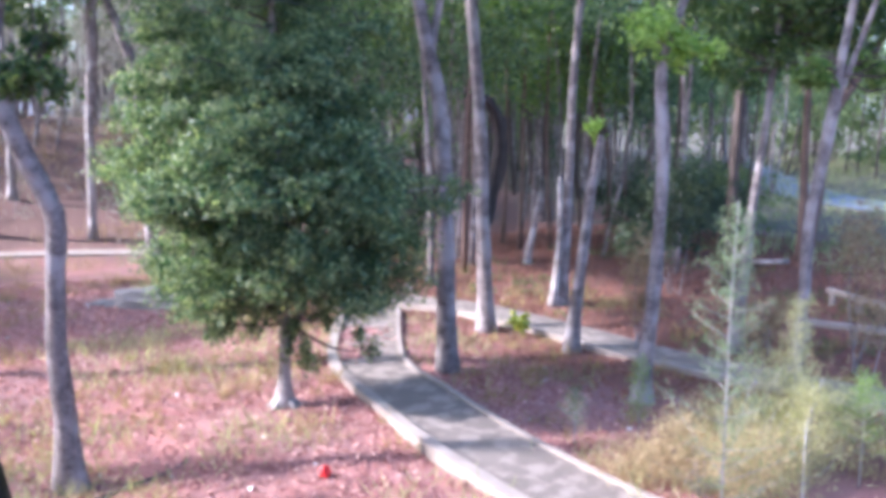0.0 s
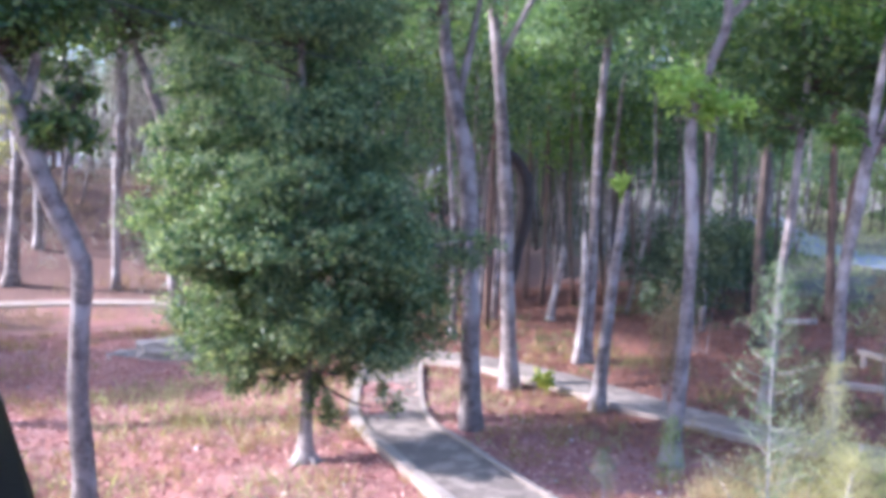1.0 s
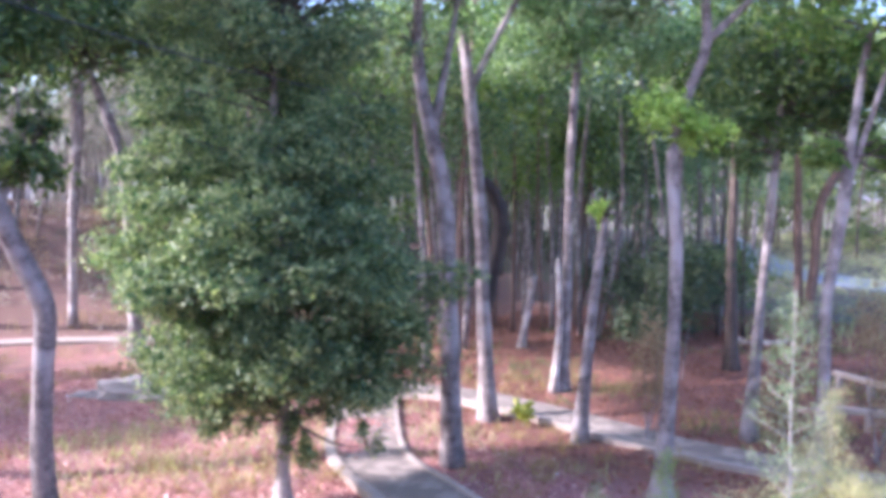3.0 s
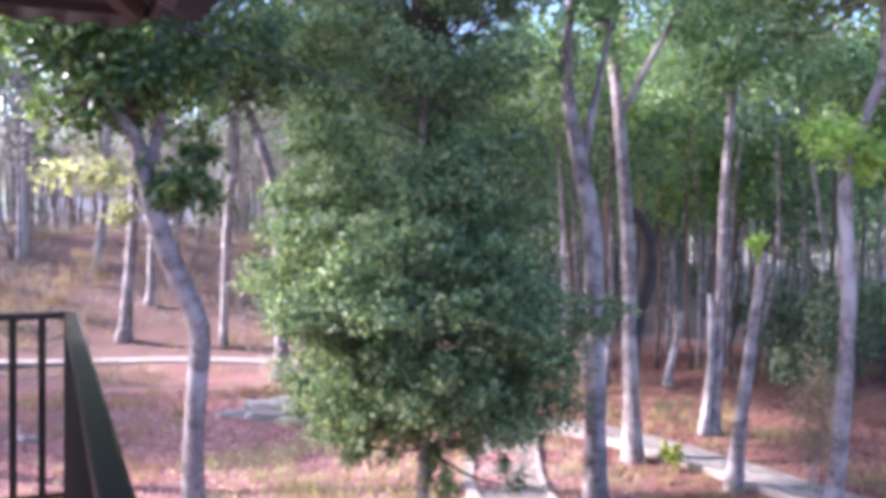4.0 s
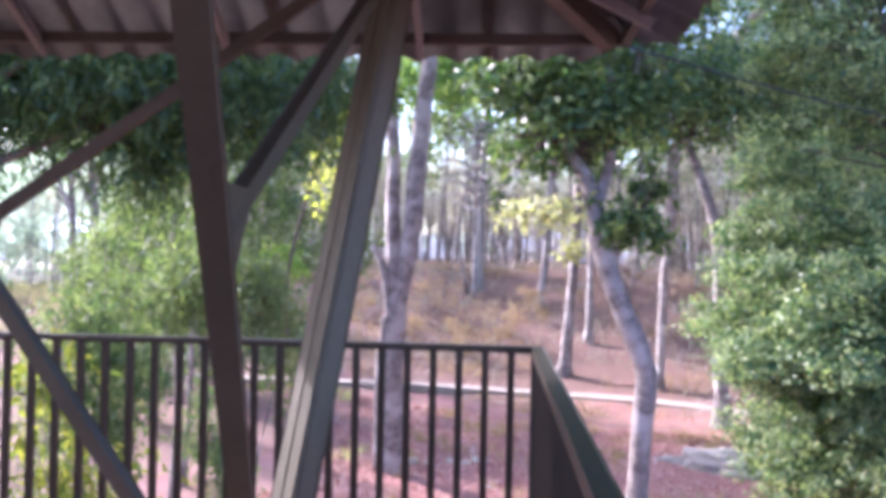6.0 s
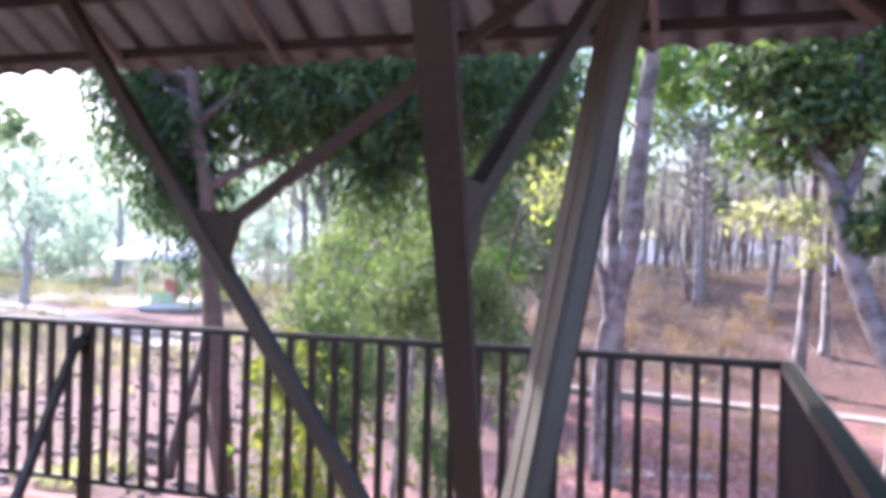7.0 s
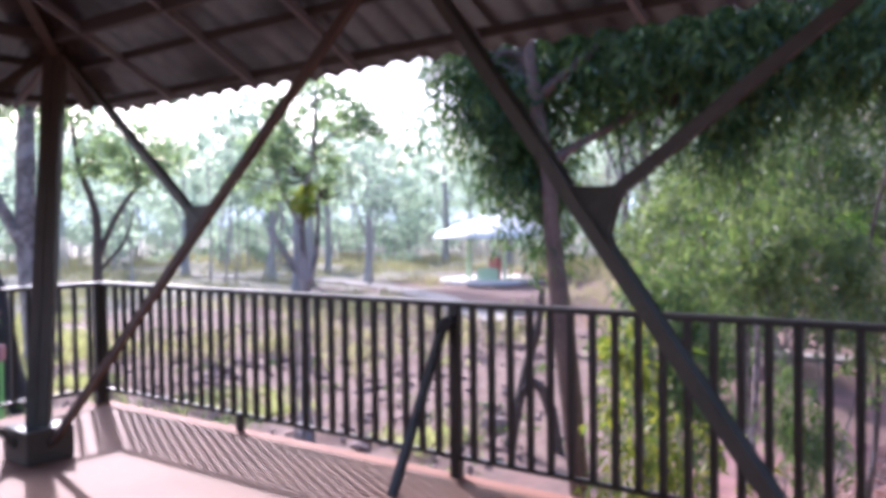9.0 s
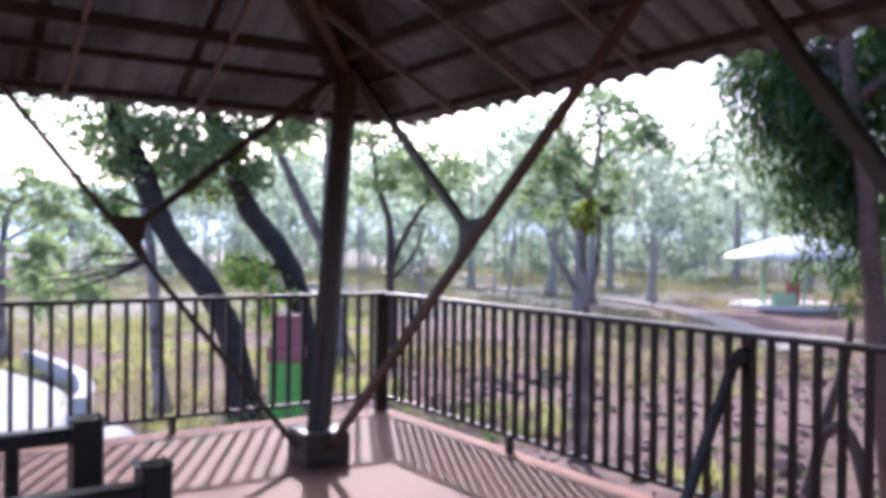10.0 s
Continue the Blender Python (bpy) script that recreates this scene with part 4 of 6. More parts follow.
tree("tall grey tree forked into two upright stems beyond the railing", [(-2.14, 17.9, -2.95, 0.27), (-2.15, 17.9, -1.84, 0.26), (-2.16, 17.9, -0.22, 0.25), (-2.13, 17.9, 0.71, 0.2), (-2.19, 17.9, 1.63, 0.17), (-2.23, 17.9, 2.56, 0.165), (-2.22, 17.9, 3.49, 0.15), (-2.27, 17.9, 4.41, 0.13), (-2.4, 17.9, 6.8, 0.09)],
     [[(-2.07, 17.9, -0.1, 0.18), (-2.05, 17.9, 0.65, 0.19), (-1.88, 17.9, 1.64, 0.19), (-1.77, 17.9, 2.68, 0.2), (-1.71, 17.9, 3.61, 0.19), (-1.62, 17.9, 4.66, 0.18), (-1.52, 17.9, 5.6, 0.16), (-1.4, 17.9, 8.0, 0.1)],
      [(-2.25, 17.85, -0.1, 0.08), (-2.25, 17.8, 0.47, 0.08), (-2.38, 17.8, 1.28, 0.075), (-2.6, 17.8, 1.75, 0.05)], [(-2.42, 17.85, -3.1, 0.10), (-2.42, 17.8, -0.8, 0.085), (-2.3, 17.8, 0.3, 0.07)]],
     # The last four masses are unseen, added to cast shade on the wood floor.
     [(-2.5, 17.9, 5.3, 0.5, 0.5, 0.9, 500), (-2.6, 17.9, 7.0, 1.3, 1.3, 0.9, 900), (-1.4, 17.9, 8.2, 2.2, 2.1, 1.2, 2200), (-4.4, 19.8, 9.6, 2.4, 2.4, 1.1, 4200), (-1.6, 20.2, 9.5, 2.4, 2.2, 1.0, 4600), (0.9, 21.4, 9.8, 2.3, 2.2, 1.0, 4600), (-3.0, 22.8, 9.6, 2.2, 2.2, 1.0, 4200)], LEAF_FRESH, 0.2, 0.35, 0.5, bark=BARK, flare=1.1, roots=0)
tree("grey tree trunk at the foot of the hill", [(2.7, 34.57, -3.14, 0.26), (2.87, 34.54, -0.88, 0.226), (3.04, 34.51, 1.83, 0.203), (3.2, 34.5, 6.0, 0.15)], (), [(3.2, 34.5, 6.8, 2.3, 2.2, 1.5, 2200)], LEAF_FAR, 0.26, 0.5, bark=BARK)
tree("slim pale trunk on the hill side", [(2.17, 44.11, -1.0, 0.2), (2.45, 44.06, 1.87, 0.172), (2.7, 44.0, 7.5, 0.12)], (), [(2.8, 44.0, 9.0, 2.6, 2.5, 1.8, 1600)], LEAF_FAR, 0.3, 0.5, bark=BARK_PALE)
tree("slim pale trunk rising from the hill", [(4.12, 39.06, -2.22, 0.18), (4.16, 39.05, 0.6, 0.154), (4.1, 39.06, 6.8, 0.12)], (), [(4.1, 39.0, 8.0, 2.4, 2.4, 1.6, 1600)], LEAF_FAR, 0.3, 0.5, bark=BARK_PALE)

tree("tall tree with a pale yellow-green crown on the hill top", [(-1.0, 47.0, -0.5, 0.24), (-0.9, 47.0, 6.0, 0.19), (-0.6, 47.0, 12.0, 0.1)], [[(-0.9, 47.0, 7.5, 0.1), (-3.0, 46.5, 10.0, 0.07), (-4.4, 46.0, 12.0, 0.04)], [(-0.8, 47.0, 8.5, 0.1), (1.8, 47.0, 10.0, 0.06), (3.4, 47.2, 11.0, 0.04)]],
     [(-4.2, 46.0, 11.6, 3.0, 2.6, 2.0, 4200), (-1.4, 46.4, 11.4, 2.6, 2.4, 1.9, 4600), (1.4, 46.4, 13.0, 3.0, 2.6, 2.0, 3600), (3.6, 47.0, 11.6, 3.0, 2.6, 2.0, 3600)], LEAF_SUN, 0.3, 0.5, bark=BARK_HAZE)


def bare_tree():
    """A leafless tree whose pale twigs fan out."""
    stem = [(-1.17, 44.79, -0.5, 0.13), (-1.15, 44.79, 2.95, 0.1), (-1.22, 44.8, 6.4, 0.09), (-1.2, 44.8, 9.0, 0.05)]
    limbs = []
    for k in range(34):
        z = 3.8 + 4.6 * k / 34
        a, out = k * 2.4, 2.6 - 1.4 * k / 26 + 0.5 * math.sin(k * 3.1)
        x, y = -1.2 + math.cos(a) * out, 44.8 + math.sin(a) * out
        limbs.append([(-1.2, 44.8, z, 0.075), (-1.2 + math.cos(a) * out * 0.5, 44.8 + math.sin(a) * out * 0.5, z + 0.45, 0.055), (x, y, z + 0.5 + 0.5 * math.sin(k), 0.032)])
    tree("bare tree with pale fanned-out twigs", stem, limbs, bark=BARK_PALE)


bare_tree()

# ---- feathery shrubs and small plants to the right ----
def shrub(label, x, y, blobs, leaf, size, aspect, droop, stems=6, bark=None, drape=0.0, per=30, lift=0.0, tight=0.17):
    thing = new("shrub")
    z = land(x, y)
    thing.location = (x, y, z)
    tagged(thing, label, "shrub")
    base = (x, y, z)
    for k in range(stems):
        bx, by, bz, rx, ry, rz, n = blobs[k % len(blobs)]
        d = Vector(rng.normal(size=3)).normalized()
        tip = Vector((bx + d.x * rx * 0.7, by + d.y * ry * 0.7, bz + abs(d.z) * rz * 0.8)) - Vector(base)
        foot = Vector((rng.normal() * 0.12, rng.normal() * 0.12, -0.1))
        mid = foot.lerp(tip, 0.5) + Vector(rng.normal(size=3)) * 0.1
        part("stem", tube(bmesh.new(), smooth_line([foot, mid, tip], 4), [0.019 - 0.0018 * i for i in range(9)], 6, 0.2), bark or BARK, thing, smooth=True)
    at = drapes(blobs, base, drape) if drape else clumps(blobs, base, per, tight)[0]
    ob = new("foliage", leaf_mesh("foliage", at, size, aspect, leaf, droop, lift=lift))
    ob.parent = thing
    return thing


def feathery(label, x, y, top, wide, leaf, count):
    """A thin upright sapling: one pale stem, short rising side shoots, and fine leaves along them."""
    g = land(x, y)
    thing = new("sapling")
    thing.location = (x, y, g)
    tagged(thing, label, "sapling")
    tall = top - g
    part("stem", tube(bmesh.new(), [(0, 0, -0.1), (0.03, 0.02, tall * 0.4), (-0.02, 0, tall * 0.75), (0.02, 0.01, tall)], [0.013, 0.01, 0.008, 0.004], 7, 0.15), BARK_HAZE, thing, smooth=True)
    bm, at = bmesh.new(), []
    for k in range(46):
        t = 0.3 + 0.68 * k / 46
        a, out = k * 2.4 + rng.uniform(-0.4, 0.4), wide * (1.05 - t) ** 0.7 * rng.uniform(0.55, 1.2)
        p, q = Vector((0, 0, tall * t)), Vector((math.cos(a) * out, math.sin(a) * out, tall * t + out * rng.uniform(0.35, 0.9)))
        tube(bm, smooth_line([p, p.lerp(q, 0.5) - Vector((0, 0, 0.05 * out)), q], 2), [0.005, 0.004, 0.0035, 0.003, 0.0015], 4)
        f = rng.uniform(0.15, 1.05, count)[:, None]
        at.append(np.array(p) + (np.array(q) - np.array(p)) * f + rng.normal(size=(count, 3)) * 0.035)
    tagged(part("branchwork", bm, BARK_HAZE, thing, smooth=True), kind="stuff")
    new("foliage", leaf_mesh("foliage", np.concatenate(at), 0.055, 0.16, leaf, 0.0, lift=0.35)).parent = thing


feathery("tall feathery pale green sapling with a thin white stem", 5.9, 3.3, 0.86, 0.75, LEAF_WEST, 66)
feathery("feathery pale sapling beside the taller one", 9.75, 5.35, -0.75, 0.65, LEAF_FEATHER, 56)
feathery("small feathery sapling at the foot of the grey tree", 8.55, 6.9, -1.75, 0.4, LEAF_SUN, 22)
feathery("fresh green feathery sapling below the deck", 9.9, 4.45, -1.6, 0.75, LEAF_SUN, 60)
feathery("slender pale sapling among the dry shrubs", 9.3, 4.75, -1.7, 0.7, LEAF_FEATHER, 60)
feathery("low wispy sapling beside the footpath", 8.0, 7.6, -2.3, 0.4, LEAF_DUSTY, 14)
shrub("pale yellowish shrub below the deck", 9.0, 5.4, [(9.0, 5.4, -2.5, 0.8, 0.7, 0.5, 7000), (9.7, 5.0, -2.35, 0.8, 0.7, 0.6, 7000), (8.6, 5.0, -2.7, 0.6, 0.6, 0.4, 4600), (9.4, 5.4, -1.9, 0.6, 0.5, 0.45, 2600)], LEAF_FEATHER, 0.055, 0.18, 0.1, 24, BARK_PALE, lift=0.35, tight=0.24)
shrub("low dry cream-coloured shrub beside the saplings", 8.2, 5.7, [(8.2, 5.8, -2.7, 0.65, 0.55, 0.4, 5200), (7.85, 6.3, -2.85, 0.5, 0.45, 0.25, 2200), (8.8, 5.9, -2.45, 0.6, 0.5, 0.4, 4200), (8.35, 4.9, -2.5, 0.6, 0.5, 0.35, 3800)], LEAF_CREAM, 0.06, 0.2, 0.1, 16, BARK_PALE, lift=0.3, tight=0.24)
stick = part("dead_stick", tube(bmesh.new(), smooth_line([(8.55, 4.3, -3.0), (9.2, 4.75, -2.2), (9.75, 4.95, -1.75)], 4), [0.02] * 9, 6, 0.2), BARK_HAZE, smooth=True)
tagged(stick, "thin grey dead stick leaning in the shrubs", "stick")
shrub("thin yellowing sapling under the trees", 12.3, 10.6, [(12.3, 10.6, -1.3, 0.4, 0.4, 0.8, 1100), (12.4, 10.5, -2.2, 0.3, 0.3, 0.4, 300)], LEAF_OCHRE, 0.12, 0.25, 0.2, 4)
shrub("low yellow-green sapling by the footpath", 14.2, 9.2, [(14.2, 9.2, -2.4, 0.5, 0.5, 0.5, 900)], LEAF_OCHRE, 0.12, 0.25, 0.2, 4)
shrub("dry ochre sapling beside the leaning mottled tree", 14.3, 7.3, [(14.3, 7.3, -0.8, 0.5, 0.5, 0.8, 1000), (14.4, 7.2, -2.0, 0.4, 0.4, 0.6, 500)], LEAF_OCHRE, 0.12, 0.25, 0.2, 5)
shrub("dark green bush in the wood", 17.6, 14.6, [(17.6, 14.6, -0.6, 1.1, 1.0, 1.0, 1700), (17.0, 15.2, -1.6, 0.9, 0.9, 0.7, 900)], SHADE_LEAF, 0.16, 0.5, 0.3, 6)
shrub("small yellow-green seedling by the kerb", 11.2, 13.1, [(11.2, 13.1, -2.95, 0.22, 0.22, 0.25, 90)], LEAF_YELLOW, 0.2, 0.45, 0.2, 3)
for x, y, r in ((0.0, 38.0, 1.0), (-1.6, 36.0, 0.8), (-4.0, 36.5, 1.0), (-3.0, 41.0, 1.1), (1.6, 42.0, 0.9), (-6.5, 39.0, 1.1)):
    g = land(x, y)
    shrub("dry straw-coloured leafless bush on the hill slope", x, y, [(x, y, g + r, r, r * 0.9, r * 0.9, 330), (x + 0.5, y, g + 0.5 * r, r * 0.7, r * 0.7, r * 0.5, 140)], LEAF_OCHRE, 0.26, 0.16, 0.1, 9, lift=0.4)
shrub("dense bush on the slope below the hill", -7.6, 18.5, [(-7.6, 18.5, -0.4, 1.3, 1.1, 1.3, 2600)], LEAF_WEEP, 0.16, 0.4, 0.4, 6)

# ---- weeping tree and greenery north of the deck ----
tree("slender reddish tree with long drooping narrow leaves", [(-4.42, 7.32, -1.7, 0.115), (-4.43, 7.3, -0.98, 0.106), (-4.53, 7.24, 0.29, 0.11), (-4.6, 7.2, 1.13, 0.094), (-4.64, 7.18, 1.55, 0.084), (-4.66, 7.16, 2.07, 0.078), (-4.75, 7.11, 2.7, 0.068), (-4.85, 7.05, 3.8, 0.05)],
     [[(-4.66, 7.16, 2.1, 0.05), (-4.45, 7.4, 2.3, 0.04), (-3.9, 7.9, 2.7, 0.03)], [(-4.75, 7.11, 2.7, 0.05), (-3.9, 7.6, 3.4, 0.035), (-2.6, 8.4, 3.7, 0.025)], [(-4.85, 7.05, 3.2, 0.04), (-5.4, 7.2, 3.7, 0.03), (-5.9, 7.4, 3.8, 0.02)]],
     [(-5.0, 7.9, 3.6, 1.0, 0.7, 0.5, 6000), (-4.0, 7.9, 3.5, 1.2, 1.0, 0.6, 13000), (-2.7, 8.6, 3.5, 1.3, 1.0, 0.6, 13000), (-3.35, 8.2, 2.8, 0.42, 0.4, 0.32, 2400), (-2.1, 9.2, 3.7, 0.8, 0.8, 0.5, 3000), (-5.75, 7.3, 3.5, 0.42, 0.45, 0.45, 2600), (-5.35, 7.25, 3.1, 0.36, 0.4, 0.36, 2600), (-5.0, 7.25, 2.95, 0.36, 0.38, 0.32, 2000), (-5.05, 7.35, 2.45, 0.3, 0.34, 0.3, 1700), (-4.8, 7.45, 2.1, 0.26, 0.3, 0.26, 1100), (-3.9, 8.2, 4.3, 2.2, 1.6, 0.6, 5000)],
     LEAF_WEEP, 0.145, 0.15, 0.75, bark=BARK_RED, drape=0.8)
shrub("tall drooping green thicket north of the deck", -3.95, 8.4, [(-4.15, 8.2, 0.4, 0.45, 0.5, 0.9, 1900), (-3.75, 8.4, 0.2, 0.4, 0.5, 0.8, 1300), (-3.95, 8.5, 1.1, 0.5, 0.5, 0.7, 1600), (-4.0, 8.3, -0.8, 0.5, 0.5, 0.7, 600)], LEAF_FAR, 0.12, 0.22, 0.7, 12, drape=0.5)
shrub("thin hanging sprays beside the thicket", -2.9, 8.7, [(-2.72, 8.6, -0.2, 0.2, 0.22, 0.35, 800), (-3.05, 8.7, 0.1, 0.2, 0.22, 0.3, 420)], LEAF_FAR, 0.12, 0.18, 0.8, 3, drape=0.6)
shrub("soft bluish-green foliage hanging behind the thicket", -3.4, 11.0, [(-3.6, 11.0, 1.45, 0.8, 0.6, 0.6, 1700), (-3.0, 11.1, 1.0, 0.55, 0.5, 0.5, 1000), (-4.3, 11.0, 1.1, 0.6, 0.5, 0.6, 1100), (-2.75, 11.0, 0.35, 0.32, 0.3, 0.5, 420)], LEAF_DUSTY, 0.13, 0.3, 0.6, 9, drape=0.5)
for x, y, leaf, tall in ((-4.6, 12.0, LEAF_DUSTY, 5.6), (-5.3, 14.5, LEAF_WEEP, 6.0)):
    g = land(x, y)
    tree("slim sapling with thin hanging foliage behind the thicket", [(x, y, g, 0.06), (x + 0.1, y, g + tall * 0.35, 0.05), (x - 0.05, y + 0.1, g + tall * 0.7, 0.035), (x + 0.1, y, g + tall, 0.02)],
         [[(x, y, g + tall * 0.5, 0.03), (x - 0.5, y - 0.2, g + tall * 0.7, 0.015)], [(x, y, g + tall * 0.6, 0.03), (x + 0.5, y + 0.1, g + tall * 0.8, 0.015)]],
         [(x, y, g + tall * 0.85, 0.8, 0.8, 0.8, 800), (x - 0.5, y - 0.2, g + tall * 0.62, 0.55, 0.5, 0.55, 420), (x + 0.5, y + 0.1, g + tall * 0.72, 0.5, 0.5, 0.6, 380)], leaf, 0.15, 0.28, 0.6, bark=BARK, drape=0.5, group="saplings behind the thicket", roots=0)
tree("slim tree with a sunlit yellow-green tuft of leaves", [(-3.3, 13.1, -2.6, 0.05), (-3.1, 13.0, -0.8, 0.038), (-3.2, 12.95, 1.2, 0.03), (-2.65, 12.9, 3.3, 0.02)], (), [(-2.62, 12.9, 2.9, 0.3, 0.3, 0.8, 300), (-2.45, 12.9, 3.7, 0.4, 0.4, 0.5, 220)], LEAF_BRIGHT, 0.1, 0.45, bark=BARK_DARK, roots=0, per=6, tight=0.2)
shrub("yellow-green leafy saplings beside the reddish trunk", -3.55, 7.2, [(-3.8, 7.1, -0.5, 0.4, 0.35, 1.0, 800), (-3.3, 7.4, -0.8, 0.4, 0.4, 0.9, 620), (-3.95, 7.3, 0.6, 0.35, 0.35, 0.4, 300)], LEAF_YELLOW, 0.13, 0.3, 0.6, 7, drape=0.4)
shrub("dusty green bushes behind the thicket", -8.0, 24.5, [(-9.2, 24.0, 1.9, 2.4, 2.0, 1.5, 3400), (-5.9, 25.5, 2.0, 2.2, 2.0, 1.6, 3200), (-11.5, 25.5, 0.9, 1.8, 1.8, 1.8, 2000), (-8.0, 24.5, 3.8, 2.4, 2.0, 1.3, 2400)], LEAF_DUSTY, 0.22, 0.4, 0.4, 8)
shrub("low pale green bushes at the foot of the slope", -6.9, 22.5, [(-6.0, 22.6, -0.5, 1.0, 0.9, 1.0, 1700), (-7.6, 22.4, -0.3, 1.1, 0.9, 1.1, 1900), (-9.2, 22.8, -0.4, 1.2, 1.0, 1.1, 1700)], LEAF_WEST, 0.2, 0.4, 0.4, 10)
shrub("yellow-green bushes in the sun behind the thicket", -7.4, 23.4, [(-7.6, 23.3, 1.0, 0.9, 0.8, 0.7, 900), (-6.1, 23.6, 1.2, 0.8, 0.8, 0.6, 700), (-9.0, 23.4, 1.3, 0.8, 0.8, 0.6, 700)], LEAF_TUFT, 0.18, 0.45, 0.4, 8)

# Grove added to shade the ground before the hill; mostly hidden by the weeping tree.
for x, y in ((-13.5, 28.0), (-16.0, 31.5), (-12.0, 32.5), (-17.5, 36.5)):
    g = land(x, y)
    tree("tall leafy tree behind the thicket", [(x, y, g, 0.18), (x + 0.1, y, g + 4.0, 0.15), (x - 0.2, y + 0.1, g + 8.0, 0.1), (x, y, g + 11.5, 0.05)],
         [[(x, y, g + 5.0, 0.09), (x - 1.2, y + 0.3, g + 7.5, 0.05)], [(x, y, g + 6.0, 0.08), (x + 1.3, y - 0.2, g + 8.5, 0.04)]],
         [(x, y, g + 10.8, 2.4, 2.4, 1.5, 1700), (x - 1.3, y + 0.3, g + 8.2, 1.5, 1.5, 1.1, 800), (x + 1.4, y - 0.3, g + 9.0, 1.6, 1.5, 1.1, 900)], LEAF_DUSTY, 0.22, 0.5, bark=BARK, group="grove behind the thicket", roots=0, twigs=6)

# ---- trees west of the deck ----
tree("many-stemmed tree on the dry ground", [(-11.6, 10.55, -2.1, 0.11), (-11.59, 10.55, 0.05, 0.09), (-11.57, 10.57, 0.62, 0.08), (-11.62, 10.54, 1.75, 0.06), (-11.42, 10.66, 2.98, 0.047), (-11.37, 10.68, 3.9, 0.03)],
     [[(-11.57, 10.57, 0.6, 0.066), (-11.81, 10.42, 1.0, 0.057), (-12.13, 10.23, 1.57, 0.035)], [(-11.53, 10.59, 0.6, 0.057), (-11.4, 10.67, 1.28, 0.047), (-11.37, 10.68, 2.1, 0.03)], [(-11.62, 10.54, 1.57, 0.043), (-11.95, 10.34, 2.32, 0.033), (-12.07, 10.27, 3.2, 0.02)], [(-11.42, 10.66, 2.9, 0.035), (-11.1, 10.9, 3.2, 0.025), (-10.8, 11.1, 3.3, 0.015)]],
     [(-11.35, 10.7, 3.7, 0.8, 0.8, 0.5, 900), (-12.0, 10.2, 3.3, 0.65, 0.65, 0.6, 800), (-10.8, 11.2, 3.3, 0.6, 0.6, 0.4, 600), (-11.5, 10.6, 2.8, 0.6, 0.6, 0.45, 520), (-12.1, 10.1, 2.45, 0.55, 0.5, 0.5, 520), (-11.3, 11.0, 2.3, 0.4, 0.4, 0.35, 220)], LEAF_WEST, 0.11, 0.5, bark=BARK, roots=3)
shrub("yellow-green mistletoe-like tuft in the many-stemmed tree", -11.52, 10.2, [(-11.48, 10.5, 2.05, 0.3, 0.3, 0.26, 260)], LEAF_YELLOW, 0.13, 0.5, 0.2, 2)
tree("dark leaning trunk beside the ramp", [(-17.65, 6.94, -2.1, 0.29), (-17.81, 6.69, -0.44, 0.264), (-18.13, 6.2, 0.71, 0.285), (-18.52, 5.62, 1.62, 0.252), (-18.84, 5.13, 2.99, 0.245), (-19.12, 4.69, 4.13, 0.225), (-19.5, 4.1, 6.2, 0.15)], (),
     # The yellow tufts put golden sunlight on the leaves into their colour.
     [(-18.9, 5.3, 3.5, 1.3, 1.4, 0.9, 1500), (-19.4, 4.6, 4.8, 2.2, 2.5, 1.2, 2800), (-18.6, 5.2, 6.6, 3.2, 3.2, 1.5, 2400)], LEAF_WEST, 0.19, 0.5, bark=BARK_BLACK, tufts=[(-19.0, 6.15, 3.3, 0.6, 0.6, 0.35, 190), (-18.9, 6.5, 2.5, 0.4, 0.4, 0.3, 110), (-19.0, 5.6, 3.7, 0.5, 0.5, 0.4, 140), (-19.0, 7.2, 3.6, 0.5, 0.5, 0.4, 140)], tuft_leaf=LEAF_YELLOW)
tree("dark bent trunk with sunlit leaves", [(-18.67, 8.84, -2.1, 0.28), (-18.78, 8.67, -0.13, 0.254), (-19.0, 8.34, 1.14, 0.27), (-19.46, 7.64, 2.28, 0.25), (-19.74, 7.2, 3.67, 0.229), (-19.96, 6.88, 4.55, 0.2), (-20.4, 6.2, 6.8, 0.13)],
     # The tufts put sunlight on the low leaf cluster into their colour.
     [[(-18.95, 8.4, 0.9, 0.07), (-18.9, 7.6, 1.1, 0.05), (-19.0, 7.3, 1.2, 0.03)]], [(-20.2, 6.8, 5.8, 2.3, 2.3, 1.4, 2600), (-19.7, 8.4, 4.6, 1.3, 1.3, 0.9, 1200), (-19.4, 7.2, 3.3, 0.9, 0.9, 0.8, 900)], LEAF_WEST, 0.19, 0.5, bark=BARK_BLACK, tufts=[(-19.1, 7.4, 0.95, 0.75, 0.7, 0.4, 420), (-18.9, 7.9, 0.4, 0.5, 0.45, 0.4, 200), (-18.6, 8.2, -0.6, 0.3, 0.3, 0.5, 120)], tuft_leaf=LEAF_SUN)
tree("grey upright trunk beyond the railing corner", [(-24.57, 12.47, -2.1, 0.33), (-24.74, 12.2, 0.83, 0.3), (-24.7, 12.27, 4.97, 0.258), (-24.71, 12.25, 8.2, 0.2)],
     [[(-24.75, 12.2, 1.0, 0.17), (-25.16, 11.57, 2.55, 0.155), (-25.69, 10.76, 4.6, 0.12)]], [(-24.9, 12.0, 7.6, 3.6, 3.6, 1.7, 2600), (-25.7, 10.7, 5.2, 1.4, 1.4, 0.9, 520)], LEAF_WEST, 0.28, 0.5, bark=BARK)
